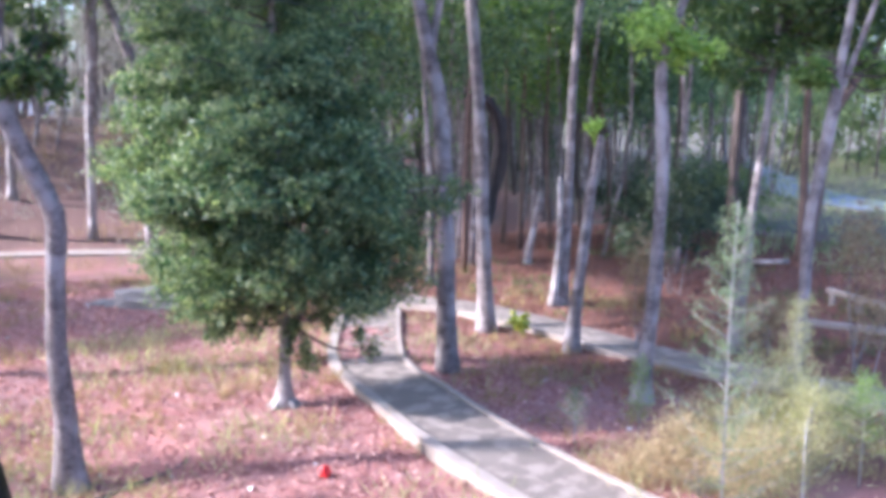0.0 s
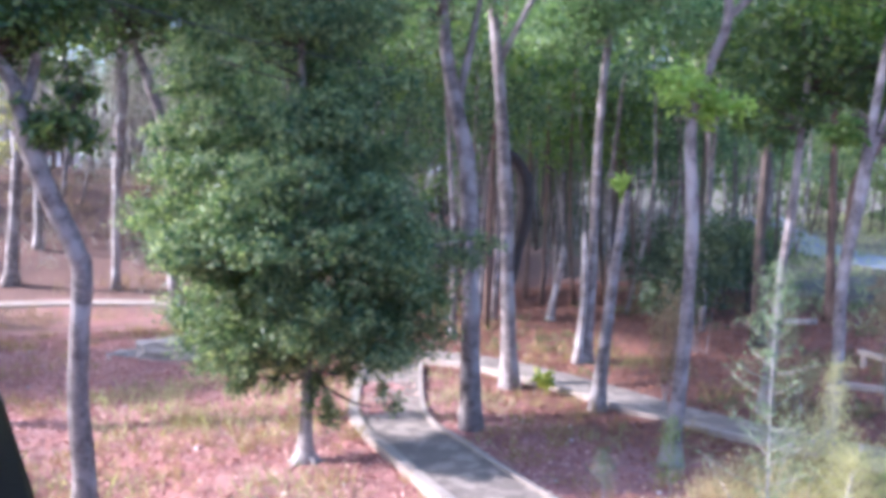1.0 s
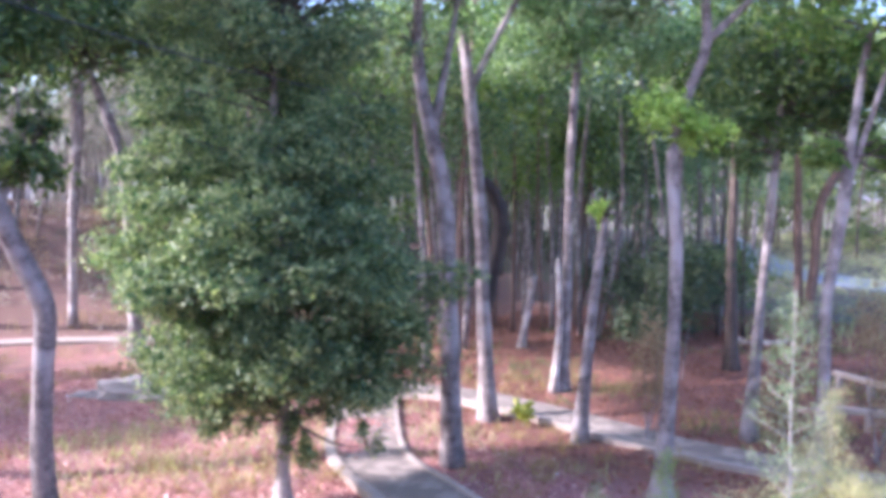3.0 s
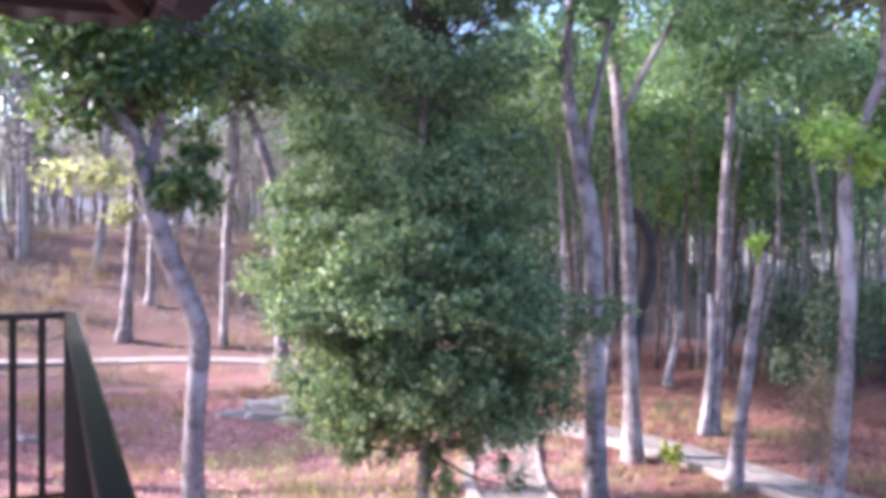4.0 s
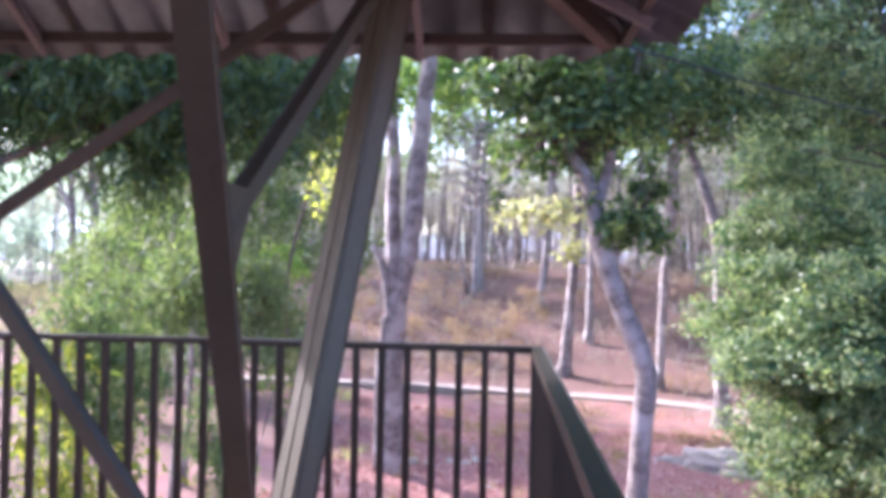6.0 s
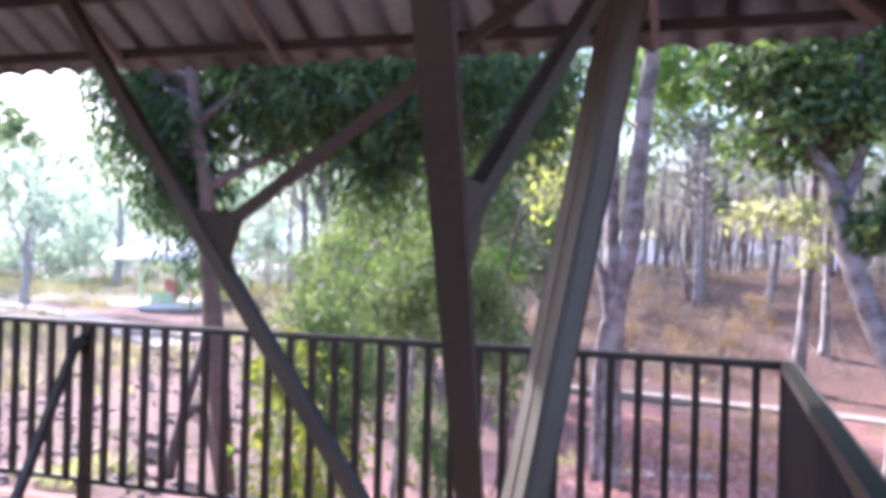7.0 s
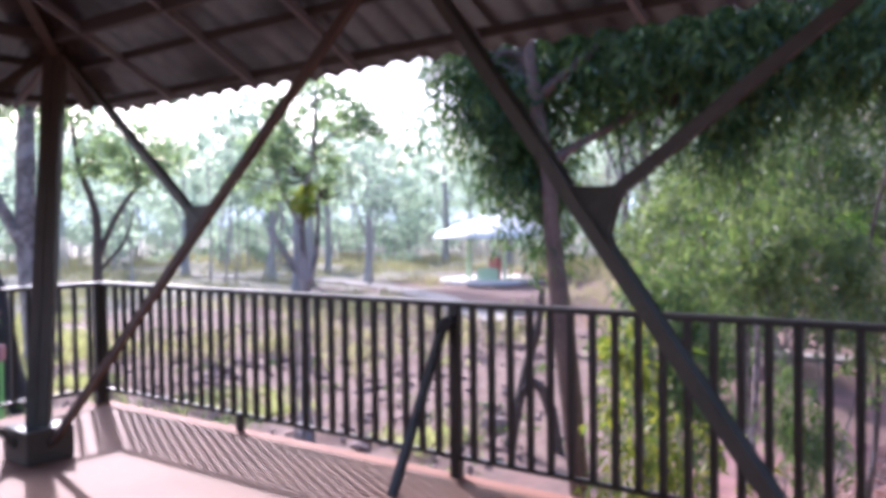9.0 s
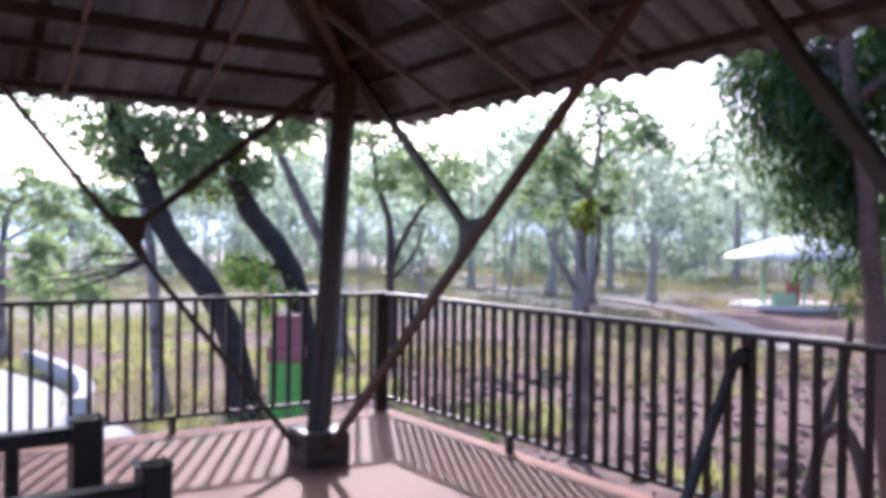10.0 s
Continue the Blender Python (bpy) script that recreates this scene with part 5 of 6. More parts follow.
tree("grey trunk in the scrub", [(-18.47, 5.52, -2.1, 0.16), (-18.57, 5.37, -0.44, 0.137), (-18.61, 5.31, 0.93, 0.114), (-18.71, 5.16, 2.2, 0.08)], (), [(-19.6, 3.9, 0.95, 1.1, 1.0, 0.8, 620), (-19.0, 4.7, 2.7, 0.9, 0.9, 0.6, 380)], LEAF_WEST, 0.24, 0.5, bark=BARK)
tree("forked tree on the open ground", [(-25.1, 14.56, -2.1, 0.19), (-25.11, 14.55, -0.84, 0.165), (-25.11, 14.53, 0.62, 0.146), (-25.12, 14.52, 2.09, 0.128), (-25.33, 14.21, 3.36, 0.091), (-25.5, 14.0, 5.0, 0.06)],
     [[(-25.11, 14.53, 0.62, 0.11), (-24.82, 14.98, 1.91, 0.082), (-24.43, 15.58, 3.01, 0.06)], [(-25.11, 14.54, 0.3, 0.07), (-24.7, 15.2, 1.2, 0.05), (-24.6, 15.5, 2.2, 0.03)]],
     [(-25.3, 14.2, 5.4, 1.8, 1.8, 1.2, 1300), (-24.3, 15.7, 4.0, 1.3, 1.3, 1.0, 900), (-25.2, 14.4, 3.4, 1.2, 1.2, 0.6, 420)], LEAF_WEST, 0.22, 0.5, bark=BARK_DARK)
tree("spreading tree in the hazy distance", [(-28.63, 3.66, -2.1, 0.17), (-28.62, 3.68, 1.42, 0.114), (-28.45, 3.9, 2.6, 0.06)], [[(-28.62, 3.68, 1.4, 0.065), (-28.31, 4.16, 1.76, 0.055), (-27.8, 4.9, 2.15, 0.035)]],
     [(-28.5, 3.9, 2.9, 1.5, 1.6, 0.75, 900), (-27.9, 4.8, 2.4, 0.8, 0.8, 0.45, 320)], LEAF_WEST, 0.22, 0.5, bark=BARK)
bent = part("dead_branch", tube(bmesh.new(), smooth_line([(-8.6, 12.3, -2.3), (-8.45, 12.45, -1.3), (-8.34, 12.53, -0.75), (-8.2, 12.65, -0.1), (-8.15, 12.7, 0.5)], 4), [0.1 - 0.003 * k for k in range(17)], 8, 0.3), BARK_DARK, smooth=True)
bm = bmesh.new()
bm.from_mesh(bent.data)
tube(bm, smooth_line([(-8.42, 12.45, -1.25), (-8.15, 12.45, -1.05), (-7.95, 12.55, -1.4), (-7.8, 12.65, -2.3)], 4), [0.085] * 13, 8, 0.3)
bm.to_mesh(bent.data)
tagged(bent, "grey dead branch arching over the dry ground", "dead branch")
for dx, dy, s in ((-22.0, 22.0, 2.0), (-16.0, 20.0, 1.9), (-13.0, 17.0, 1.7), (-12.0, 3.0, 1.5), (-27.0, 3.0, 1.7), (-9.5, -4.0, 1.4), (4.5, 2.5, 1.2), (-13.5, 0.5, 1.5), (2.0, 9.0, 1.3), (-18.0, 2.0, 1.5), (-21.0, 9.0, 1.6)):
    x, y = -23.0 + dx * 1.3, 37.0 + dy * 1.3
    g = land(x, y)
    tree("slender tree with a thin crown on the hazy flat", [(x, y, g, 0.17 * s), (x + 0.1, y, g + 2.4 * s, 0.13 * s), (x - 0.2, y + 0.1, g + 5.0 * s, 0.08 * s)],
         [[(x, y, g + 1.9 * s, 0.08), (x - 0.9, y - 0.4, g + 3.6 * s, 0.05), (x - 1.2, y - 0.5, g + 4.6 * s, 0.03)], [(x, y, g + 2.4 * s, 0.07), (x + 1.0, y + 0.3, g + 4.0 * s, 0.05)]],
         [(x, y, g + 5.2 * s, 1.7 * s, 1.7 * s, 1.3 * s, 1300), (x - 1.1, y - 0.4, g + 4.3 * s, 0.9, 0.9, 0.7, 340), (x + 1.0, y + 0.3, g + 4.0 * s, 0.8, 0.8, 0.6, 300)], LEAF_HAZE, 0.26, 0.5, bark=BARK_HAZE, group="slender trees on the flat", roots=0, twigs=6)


# ---- far woods ----
def woods(name, label, spots, leaf, bark, size, leaves_each, height, spread, low, single=False, aspect=0.55):
    """Simple trees at the spots: each a thing of its own, or joined where they stand too far off to count."""
    bm = bmesh.new()
    blobs = []
    for x, y in spots:
        g = land(x, y)
        h = height * rng.uniform(0.75, 1.25)
        r = rng.uniform(0.04, 0.1)
        lean = rng.normal(size=2) * 0.05 * h
        bend = rng.normal(size=2) * 0.03 * h
        base = Vector((x, y, g)) if single else Vector((0, 0, 0))
        line = smooth_line([Vector(p) - base for p in ((x, y, g - 0.2), (x + lean[0] * 0.3 + bend[0], y + lean[1] * 0.3 + bend[1], g + h * 0.4), (x + lean[0], y + lean[1], g + h))], 3)
        tube(bm, line, [r * (1.35 - 0.14 * k) for k in range(7)], 7, 0.25)
        w = spread * rng.uniform(0.7, 1.3)
        blobs.append((x + lean[0], y + lean[1], g + h * rng.uniform(0.8, 1.0), w, w, w * 0.7, leaves_each))
        if rng.uniform() < 0.6:
            blobs.append((x + rng.normal() * w * 0.6, y + rng.normal() * w * 0.6, g + h * rng.uniform(low, 0.8), w * 0.6, w * 0.6, w * 0.5, leaves_each * 0.5))
        if single:
            thing = new("tree")
            thing.location = base
            tagged(thing, label, "tree", name.replace("_", " ") + " trees")
            part("trunk", bm, bark if not isinstance(bark, tuple) else bark[int(rng.integers(len(bark)))], thing, smooth=True)
            green = leaf if not isinstance(leaf, tuple) else leaf[int(rng.integers(len(leaf)))]
            at, hub = clumps(blobs, base, 34, 0.2)
            crown = new("crown", leaf_mesh("crown", at, size, 0.55, green, 0.3, outward=True, hub=hub))
            crown.parent = thing
            bm, blobs = bmesh.new(), []
    if single:
        bm.free()
        return
    tagged(part(name + "_trunks", bm, bark, smooth=True), label + ", their trunks", "woods", kind="stuff")
    ob = new(name + "_foliage", leaf_mesh(name, clumps(blobs, (0, 0, 0), 26, 0.2)[0], size, aspect, leaf, 0.3))
    tagged(ob, label + ", their crowns", "woods", kind="stuff")


def scatter(n, x0, x1, y0, y1, keep):
    out = []
    while len(out) < n:
        x, y = rng.uniform(x0, x1), rng.uniform(y0, y1)
        if keep(x, y):
            out.append((x, y))
    return out


def sunlit_shelter(x, y):
    """Is the spot clear of the sun's way to the shelter?"""
    dx, dy = x + 30.8, y - 44.5
    return not (-8 < -0.887 * dx + 0.46 * dy < 30 and abs(0.46 * dx + 0.887 * dy) < 8)


def wooded(x, y):
    """Is the spot in the wood, clear of the open grass beside it?"""
    return not (x < 14 and y < 24) and math.degrees(math.atan2(x, y)) < 54.5


spots = scatter(230, 12, 62, 14, 78, lambda x, y: math.hypot(x, y) > 27 and wooded(x, y))
woods("wood", "slim tree of the dense wood on red ground", [p for p in spots if math.hypot(*p) < 56], (LEAF_WOOD, LEAF_FAR, LEAF_WOOD), (BARK_DARK, BARK), 0.235, 500, 11.0, 2.5, 0.45, True)
woods("far_wood", "dense wood of slim trees on red ground", [p for p in spots if math.hypot(*p) >= 56], LEAF_FAR, BARK, 0.34, 330, 11.0, 2.7, 0.5)
woods("wood_edge", "taller leafy tree at the edge of the wood", scatter(36, 13, 36, 10, 40, lambda x, y: 24 < math.hypot(x, y) < 38 and wooded(x, y)), (LEAF_WOOD, LEAF_FRESH, LEAF_WOOD), (BARK, BARK, BARK_RED), 0.19, 1200, 10.5, 2.7, 0.62, True)
woods("deep_wood", "dark crowded tree behind the slim trunks", scatter(45, 16, 60, 8, 60, lambda x, y: math.hypot(x, y) > 38 and wooded(x, y)), (LEAF_WOOD, LEAF_FAR), (BARK_DARK, BARK), 0.29, 480, 10.0, 3.0, 0.6, True)
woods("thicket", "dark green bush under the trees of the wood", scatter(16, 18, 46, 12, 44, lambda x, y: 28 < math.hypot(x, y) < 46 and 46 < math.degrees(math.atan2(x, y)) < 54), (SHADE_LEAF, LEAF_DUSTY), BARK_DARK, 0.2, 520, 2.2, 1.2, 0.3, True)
woods("far_thicket", "dark green thicket far behind the wood", scatter(90, 34, 120, 36, 120, lambda x, y: 78 < math.hypot(x, y) < 125 and math.degrees(math.atan2(x, y)) > 34), LEAF_DUSTY, BARK_DARK, 0.55, 330, 8.0, 4.2, 0.05)
woods("clearing_edge", "dark leafy tree on the far side of the clearing", scatter(64, 46, 120, 20, 84, lambda x, y: 68 < math.hypot(x, y) < 130 and not wooded(x, y)), (LEAF_DUSTY, LEAF_FAR), BARK_DARK, 0.42, 420, 11.0, 4.2, 0.1, True)
woods("hill_wood", "thin grey trees on the hill", scatter(140, -26, 30, 42, 90, lambda x, y: y > 43 + 0.1 * abs(x)), LEAF_DUSTY, BARK, 0.42, 170, 11.0, 2.5, 0.6)
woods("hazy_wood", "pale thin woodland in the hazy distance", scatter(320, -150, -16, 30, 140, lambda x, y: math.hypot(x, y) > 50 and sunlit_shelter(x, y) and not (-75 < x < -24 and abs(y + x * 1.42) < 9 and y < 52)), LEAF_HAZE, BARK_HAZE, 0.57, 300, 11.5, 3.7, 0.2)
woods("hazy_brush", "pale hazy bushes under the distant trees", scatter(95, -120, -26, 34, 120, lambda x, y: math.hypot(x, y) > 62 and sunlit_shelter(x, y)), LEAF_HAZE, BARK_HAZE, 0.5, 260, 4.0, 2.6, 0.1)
woods("hill_brush", "grey-brown leafless brush on the hill top", scatter(320, -32, 36, 48, 105, lambda x, y: True), TWIG, BARK, 1.1, 170, 6.5, 2.3, 0.05, aspect=0.05)
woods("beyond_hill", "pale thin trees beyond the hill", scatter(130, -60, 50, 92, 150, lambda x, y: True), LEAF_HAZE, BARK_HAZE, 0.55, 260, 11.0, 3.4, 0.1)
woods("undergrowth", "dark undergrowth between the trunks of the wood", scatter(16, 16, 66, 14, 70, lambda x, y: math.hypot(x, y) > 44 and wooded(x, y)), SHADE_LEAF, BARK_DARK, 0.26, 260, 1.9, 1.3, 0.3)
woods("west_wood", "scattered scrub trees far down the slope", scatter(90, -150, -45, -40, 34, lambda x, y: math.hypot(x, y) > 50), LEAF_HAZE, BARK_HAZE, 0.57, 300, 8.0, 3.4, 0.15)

# ---- shelter, bin, lamp, rocks, cable, bench ----
def lathe(profile, sides=28):
    """A solid of revolution from (radius, height) pairs."""
    bm = bmesh.new()
    rings = [[bm.verts.new((r * math.cos(2 * math.pi * k / sides), r * math.sin(2 * math.pi * k / sides), z)) for k in range(sides)] for r, z in profile]
    for a, b in zip(rings, rings[1:]):
        for k in range(sides):
            bm.faces.new((a[k], a[(k + 1) % sides], b[(k + 1) % sides], b[k]))
    bm.faces.new(rings[0][::-1])
    bm.faces.new(rings[-1])
    return bm


def shelter():
    thing = new("shelter")
    thing.location = (-30.8, 44.5, -1.95)
    thing.scale = (1.18, 1.18, 1.18)
    tagged(thing, "round park shelter with a white domed roof and green posts", "shelter")
    part("platform", lathe([(3.2, -0.3), (3.2, 0.14), (3.12, 0.2), (0.01, 0.2)]), LIT_CONCRETE, thing)
    part("roof", lathe([(0.02, 2.6), (3.1, 2.36), (3.56, 2.32), (3.58, 2.38), (3.2, 2.6), (2.4, 2.94), (1.5, 3.24), (0.7, 3.42), (0.02, 3.47)], 36), WHITE, thing, smooth=True)
    for k in range(6):
        a = k * math.pi / 3 + 0.2
        p = (1.9 * math.cos(a), 1.9 * math.sin(a))
        part("post", bar(bmesh.new(), (*p, 0.2), (*p, 2.46), 0.09, 0.09, 0.01), PALE_GREEN, thing, "light green painted post")
    part("seat_wall", box(bmesh.new(), -0.3, -0.6, 0.2, 0.3, -0.35, 1.3, 0.02), PINK, thing, "faded red panel under the roof")
    a, b = (Vector((1.9 * math.cos(q * math.pi / 3 + 0.2), 1.9 * math.sin(q * math.pi / 3 + 0.2), 0.5)) for q in (4, 5))
    part("low_wall", bar(bmesh.new(), a.lerp(b, 0.2), a.lerp(b, 0.8), 0.08, 0.58, 0.01), PALE_GREEN, thing, "low pale green wall between two posts")


shelter()


def painted_pillar():
    thing = new("pillar")
    x, y = -16.72, 7.42
    thing.location, thing.rotation_euler = (x, y, land(x, y) - 0.05), (0, 0, 0.9)
    tagged(thing, "small masonry pillar painted green below and faded pink above", "pillar")
    part("base", box(bmesh.new(), -0.29, -0.27, 0, 0.29, 0.27, 1.36, 0.02), GREEN, thing, "bright green painted base")
    part("ledge", box(bmesh.new(), -0.33, -0.31, 1.36, 0.33, 0.31, 1.64, 0.02), PINK, thing, "faded pink ledge")
    part("hood", box(bmesh.new(), -0.24, -0.22, 1.64, 0.24, 0.22, 2.2, 0.03), PINK, thing, "faded pink hood")
    part("cap", box(bmesh.new(), -0.27, -0.25, 2.2, 0.27, 0.25, 2.26, 0.02), PINK, thing)


painted_pillar()


def lamp_post():
    thing = new("street_lamp")
    x, y = -60.8, 64.8
    g = land(x, y)
    thing.location = (x, y, g)
    tagged(thing, "slim lamp post with two white globes in the distance", "lamp")
    part("pole", tube(bmesh.new(), [(0, 0, -0.2), (0, 0, 0.8), (0, 0, 1.9)], [0.07, 0.06, 0.05], 8), IRON, thing)
    arm = part("arm", bar(bmesh.new(), (-0.4, -0.3, 1.5), (0.4, 0.3, 1.5), 0.05, 0.05), IRON, thing)
    for s in (-1, 1):
        bm = bmesh.new()
        bmesh.ops.create_uvsphere(bm, u_segments=14, v_segments=10, radius=0.24)
        ob = part("globe", bm, WHITE, arm, "white glass globe", smooth=True)
        ob.location = (0.42 * s, 0.32 * s, 1.65)


lamp_post()


def rock(name, label, x, y, sx, sy, sz, seed, mat=None, turn=0.0, sink=0.3):
    bm = bmesh.new()
    bmesh.ops.create_icosphere(bm, subdivisions=3, radius=1.0)
    for v in bm.verts:
        n = v.co.normalized()
        k = 1 + 0.4 * noise.noise(n * 1.3 + Vector((seed, 0, 0))) + 0.28 * noise.noise(n * 3.5 + Vector((0, seed, 0)))
        v.co = Vector((n.x * sx * k, n.y * sy * k, max(n.z * sz * k, -sz * 0.5)))
    ob = part(name, bm, mat or ROCK)
    ob.location, ob.rotation_euler = (x, y, land(x, y) + sz * (0.5 - sink)), (0, 0, turn)
    return tagged(ob, label, "rock")


# Sunlight on the row of stones is put into this cream colour.
PALE_STONE = material("sunlit_cream_stone", (0.62, 0.54, 0.44), 0.9, second=(0.4, 0.34, 0.28), scale=6, fine=30)
rock("rock", "long flat grey boulder on the red earth", 5.4, 20.7, 1.1, 0.5, 0.45, 3.1, turn=-0.75)
rock("rock", "flat grey stone half buried in earth", 4.4, 21.5, 0.5, 0.3, 0.14, 5.2, turn=-0.5)
for k in range(7):
    tagged(rock("stone", "pale sunlit stone in a low row", -2.0 + 0.31 * k + 0.1 * math.sin(5 * k), 18.6 + 0.24 * k + 0.12 * math.sin(3 * k), 0.10 + 0.03 * (k % 3), 0.09, 0.07 + 0.02 * (k % 2), k * 1.7, PALE_STONE, k), group="row of pale stones")
PALE_ROCK = material("mottled_rock", (0.37, 0.28, 0.24), 0.95, second=(0.17, 0.12, 0.1), scale=2.5, fine=18, bump=1.0, spread=0.4, third=(0.30, 0.2, 0.17), third_scale=1.6)
turns = random.Random(5)
for k in range(270):
    x, y = turns.uniform(-27, -7.5), turns.uniform(8.5, 27)
    if abs(x + 0.75 * y - 0.5) > 15 or y < 10.5:
        continue
    wide = turns.uniform(0.07, 0.2) + 0.3 * max(0.0, noise.noise((x * 0.35, y * 0.35, 21)))
    tagged(rock("boulder", "low grey weathered rock on the dry ground", x, y, wide, wide * turns.uniform(0.35, 0.7), wide * turns.uniform(0.22, 0.42), k * 2.3, PALE_ROCK, turns.uniform(0.2, 1.3), 0.42), group="rock ledges")

bm = bmesh.new()
for k in range(1500):
    x, y = turns.uniform(-26, -8.2), turns.uniform(5.5, 26)
    if abs(x + 0.75 * y - 0.5) > 15:
        continue
    r, tall, turn = turns.uniform(0.04, 0.11), turns.uniform(0.03, 0.08), turns.uniform(0, 6.3)
    ring = [bm.verts.new((x + r * turns.uniform(0.7, 1.2) * math.cos(turn + i * 1.257), y + r * turns.uniform(0.6, 1.0) * math.sin(turn + i * 1.257), land(x, y) - 0.03)) for i in range(5)]
    cap = [bm.verts.new((0.35 * x + 0.65 * v.co.x, 0.35 * y + 0.65 * v.co.y, land(x, y) + tall * turns.uniform(0.7, 1.2))) for v in ring]
    bm.faces.new(cap)
    for i in range(5):
        bm.faces.new((ring[i], ring[(i + 1) % 5], cap[(i + 1) % 5], cap[i]))
tagged(part("rubble", bm, PALE_ROCK), "loose brown rubble on the dry ground", "rubble", kind="stuff")

log = part("fallen_log", tube(bmesh.new(), smooth_line([(24.5, 18.6, -3.0), (22.9, 16.6, -3.1), (23.2, 15.2, -2.95)], 4), [0.09] * 9, 8, 0.25), BARK_PALE, smooth=True)
tagged(log, "pale fallen branch lying on the forest floor", "log")
root = part("fallen_branch", tube(bmesh.new(), smooth_line([(x, y, land(x, y) + 0.03) for x, y in ((1.9, 9.9), (2.4, 10.2), (2.9, 10.3), (3.4, 10.6))], 3), [0.07, 0.07, 0.065, 0.06, 0.058, 0.055, 0.05, 0.04, 0.03, 0.02], 8, 0.25), BARK_DARK, smooth=True)
tagged(root, "dark fallen branch beside the curved trunk", "branch")
for a, b, lift in (((19.55, 11.4), (18.6, 8.3), 0.4), ((15.9, 9.6), (17.3, 7.0), 0.4)):
    z = land(*a) + lift
    bm = bar(bmesh.new(), (*a, z), (*b, z), 0.16, 0.12, 0.01)
    for t in (0.05, 0.35, 0.65, 0.95):
        p = Vector((*a, z)).lerp(Vector((*b, z)), t)
        bar(bm, p - Vector((0, 0, 0.7)), p, 0.1, 0.1, 0.01)
    tagged(part("fence_rail", bm, CONCRETE), "low whitish rail fence beside the wood", "fence")
wire = bpy.data.curves.new("cable", "CURVE")
wire.dimensions, wire.bevel_depth, wire.bevel_resolution = "3D", 0.006, 2
line = wire.splines.new("POLY")
pts = [Vector((0.55, 4.38, 2.62)).lerp(Vector((9.5, 13.2, 3.5)), t / 12) - Vector((0, 0, 1.0 * (t / 12) * (1 - t / 12))) for t in range(13)]
line.points.add(12)
for p, q in zip(line.points, pts):
    p.co = (*q, 1)
cable = new("cable", wire)
wire.materials.append(WIRE)
tagged(cable, "thin dark cable slung from the roof corner to the trees", "cable")


# ---- grass and fallen leaves ----
def on_ground(n, x0, x1, y0, y1, keep):
    p = np.column_stack([rng.uniform(x0, x1, n), rng.uniform(y0, y1, n)])
    p = np.array([(x, y, land(x, y) + 0.05 * noise.noise((x * 0.9, y * 0.9, 0)) + 0.10 * noise.noise((x * 0.2, y * 0.2, 3))) for x, y in p if keep(x, y)])
    return p


PAVED = [(smooth_line([Vector((x, y, 0)) for x, y in pts], 6), wide) for pts, wide in ((FAR_PATH, 1.5), (RAMP, 1.5), (BACK_PATH, 1.2), (NEAR_PATH, 0.85), (RIGHT_PATH, 0.75))]


def off_path(x, y):
    here = Vector((x, y, 0))
    return not (WEST < x < EAST and SOUTH < y < NORTH) and all((q - here).length > wide for line, wide in PAVED for q in line)


at = on_ground(80000, -4, 18, 4, 26, lambda x, y: not (x < EAST and y < NORTH) and x < 9.5 + 2 * noise.noise((x, y, 3))) + np.array((0, 0, 0.012))
ob = new("fallen_leaves", leaf_mesh("fallen_leaves", at, 0.085, 0.5, LITTER, 0.0, along=np.column_stack([rng.normal(size=(len(at), 2)), np.full(len(at), 0.05)]) * 3))
tagged(ob, "dry reddish fallen leaves all over the ground", "leaf litter", kind="stuff")
at = on_ground(50000, 7.5, 30, 5, 28, lambda x, y: x > 9.5 + 2 * noise.noise((x, y, 3))) + np.array((0, 0, 0.012))
ob = new("brown_leaves", leaf_mesh("brown_leaves", at, 0.09, 0.5, LITTER_BROWN, 0.0, along=np.column_stack([rng.normal(size=(len(at), 2)), np.full(len(at), 0.05)]) * 3))
tagged(ob, "orange-brown fallen leaves under the trees", "leaf litter", kind="stuff")
at = on_ground(90, -2, 14, 6, 24, off_path) + np.array((0, 0, 0.03))
ob = new("paper_scraps", leaf_mesh("paper_scraps", at, 0.09, 0.8, SCRAP, 0.0, along=np.column_stack([rng.normal(size=(len(at), 2)), np.full(len(at), 0.05)]) * 3))
tagged(ob, "small pale scraps scattered on the earth", "litter", kind="stuff")


bm = bmesh.new()
bmesh.ops.create_icosphere(bm, subdivisions=2, radius=0.07)
for v in bm.verts:
    v.co *= 1 + 0.5 * noise.noise(v.co * 40)
    v.co.z *= 1.3
wrapper = part("wrapper", bm, material("red_foil", (0.75, 0.03, 0.03), 0.35, second=(0.6, 0.02, 0.02)))
wrapper.location = (4.55, 8.55, land(4.55, 8.55) + 0.08)
tagged(wrapper, "small crumpled red wrapper on the ground", "litter")


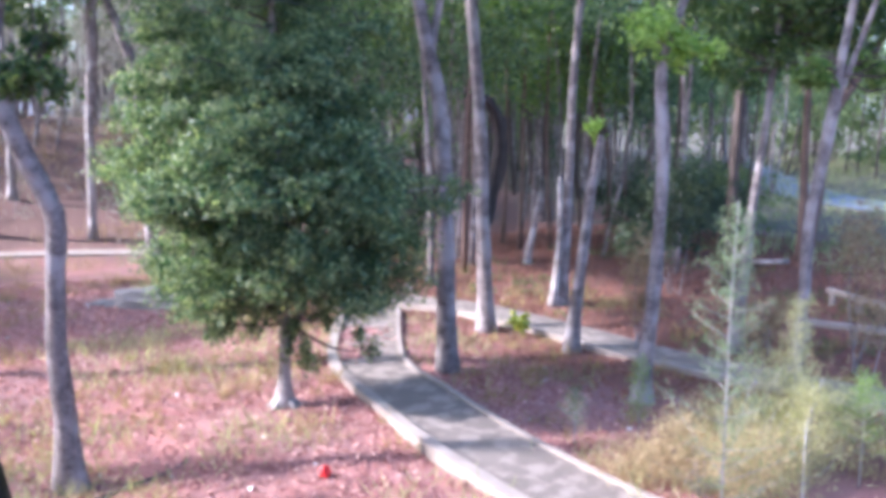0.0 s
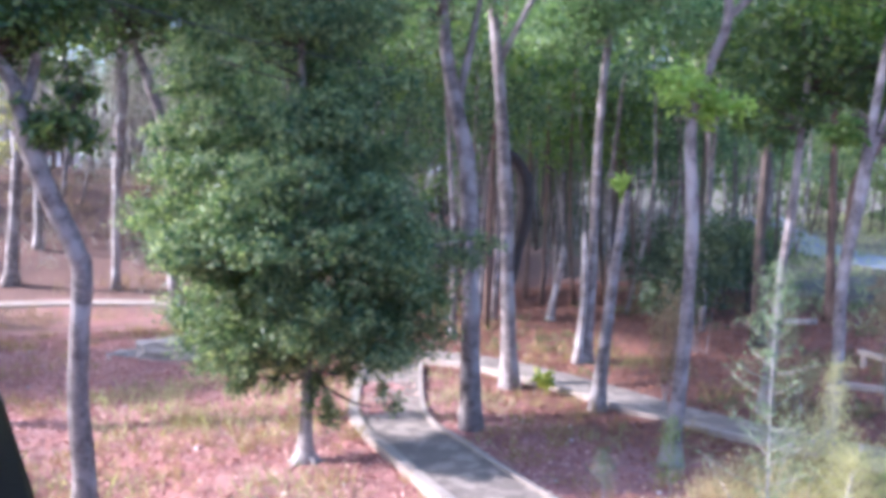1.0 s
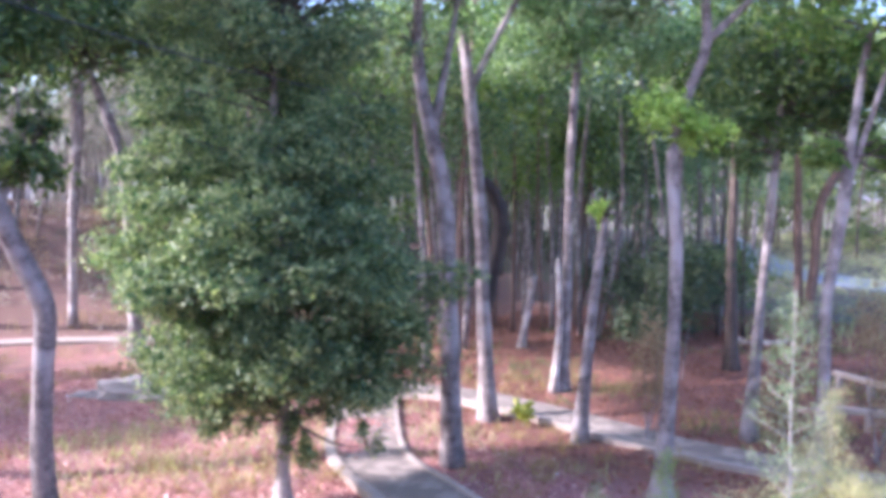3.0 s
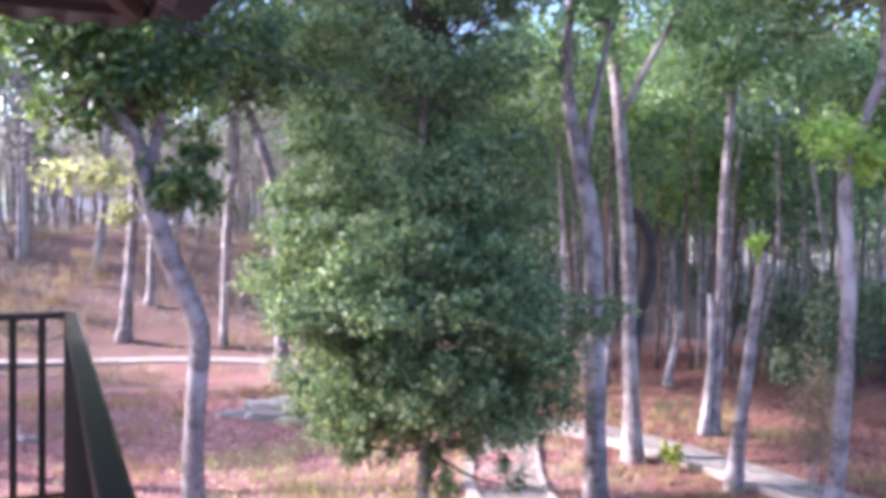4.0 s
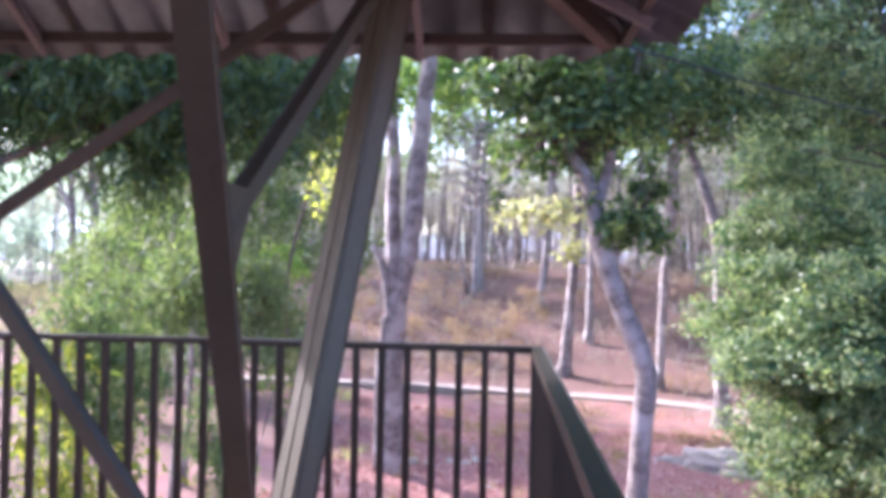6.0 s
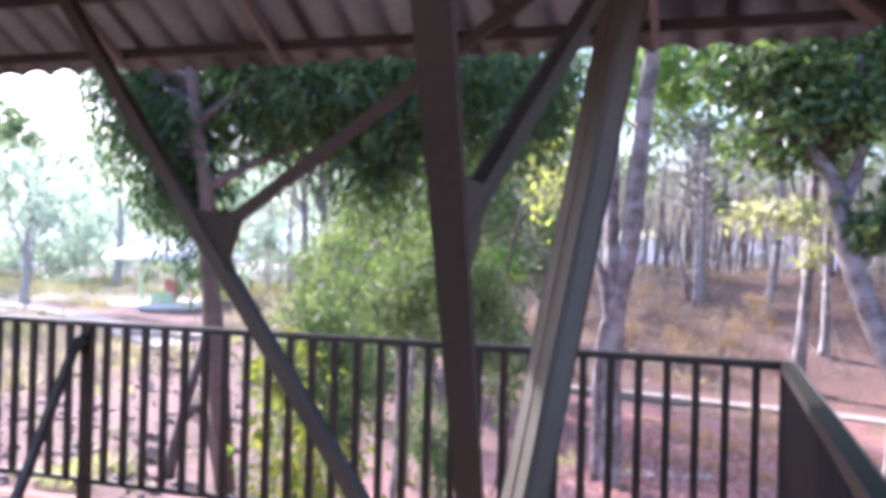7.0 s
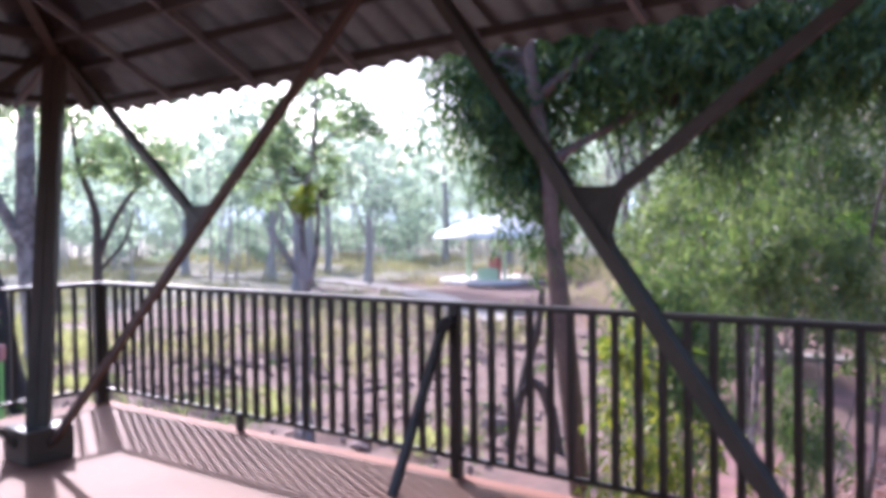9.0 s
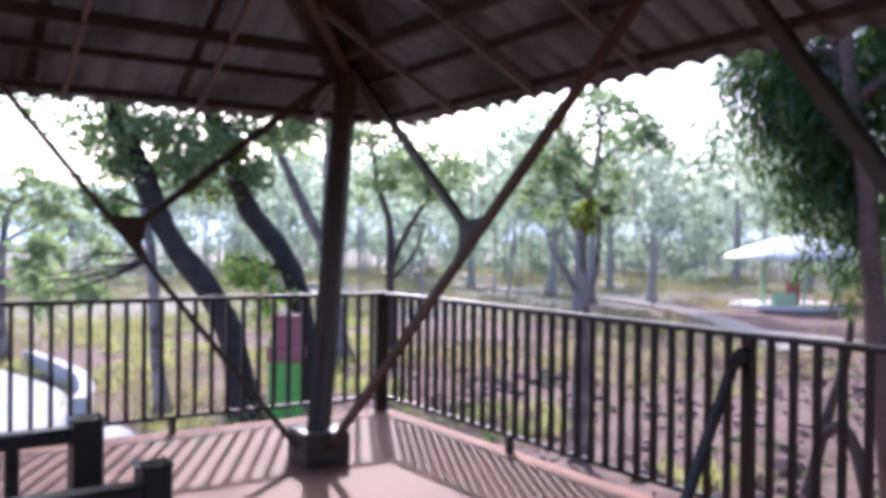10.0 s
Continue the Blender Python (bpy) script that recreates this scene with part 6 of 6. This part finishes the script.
def tufts(name, label, n, area, keep, blades, spread, size, width, leaf, lift):
    """Grass: tufts of thin blades on the ground."""
    spots = on_ground(n, *area, lambda x, y: off_path(x, y) and keep(x, y))
    at = np.repeat(spots, blades, axis=0) + np.column_stack([rng.normal(size=(len(spots) * blades, 2)) * spread, np.zeros(len(spots) * blades)])
    tagged(new(name, leaf_mesh(name, at, size, width, leaf, 0.0, lift=lift)), label, "grass", kind="stuff")


def patch(scale, seed, least):
    return lambda x, y: noise.noise((x * scale, y * scale, seed)) > least


tufts("dry_grass", "thin tufts of dry straw-coloured grass", 1500, (-2, 16, 4, 26), patch(0.35, 9, 0.0), 16, 0.09, 0.28, 0.05, STRAW, 1.6)
tufts("fresh_grass", "thin yellow-green grass blades on the red earth", 1500, (0, 10, 5, 18), patch(0.4, 4, -0.05), 7, 0.2, 0.3, 0.05, LEAF_PALE, 1.6)
tufts("clearing_grass", "pale green grass of the clearing beside the wood", 2600, (24, 100, 8, 66), lambda x, y: math.degrees(math.atan2(x, y)) > 54, 12, 0.4, 0.5, 0.09, LEAF_PALE, 1.3)
tufts("forest_grass", "sparse olive weeds on the shaded forest floor", 1500, (11, 32, 6, 26), patch(0.3, 12, 0.05), 10, 0.16, 0.24, 0.09, LEAF_DUSTY, 1.0)
tufts("hill_grass", "dry twigs and pale grass on the hill slope", 1100, (-16, 18, 27, 54), patch(0.18, 6, -0.15), 14, 0.35, 0.55, 0.05, LEAF_OCHRE, 1.2)
tufts("hill_litter", "dead grey twigs lying on the hill slope", 1800, (-16, 18, 29, 56), patch(0.25, 15, -0.1), 8, 0.5, 0.7, 0.05, TWIG, 0.3)
tufts("green_grass", "low pale green grass tufts between the rocks", 7500, (-42, -3, 3, 32), lambda x, y: noise.noise((x * 0.3, y * 0.3, 5)) > (0.0 if y < 2 - 0.5 * x else 0.38), 16, 0.12, 0.3, 0.08, LEAF_PALE, 1.4)
tufts("rough_grass", "darker green weeds between the rocks", 1500, (-30, -6, 5, 30), patch(0.4, 8, 0.2), 14, 0.2, 0.16, 0.2, LEAF_FAR, 0.9)
tufts("tall_grass", "tall dry straw grass on the open flat", 6500, (-100, -15, 4, 80), patch(0.12, 2, -0.05), 12, 0.35, 0.6, 0.07, STRAW_GREY, 1.8)
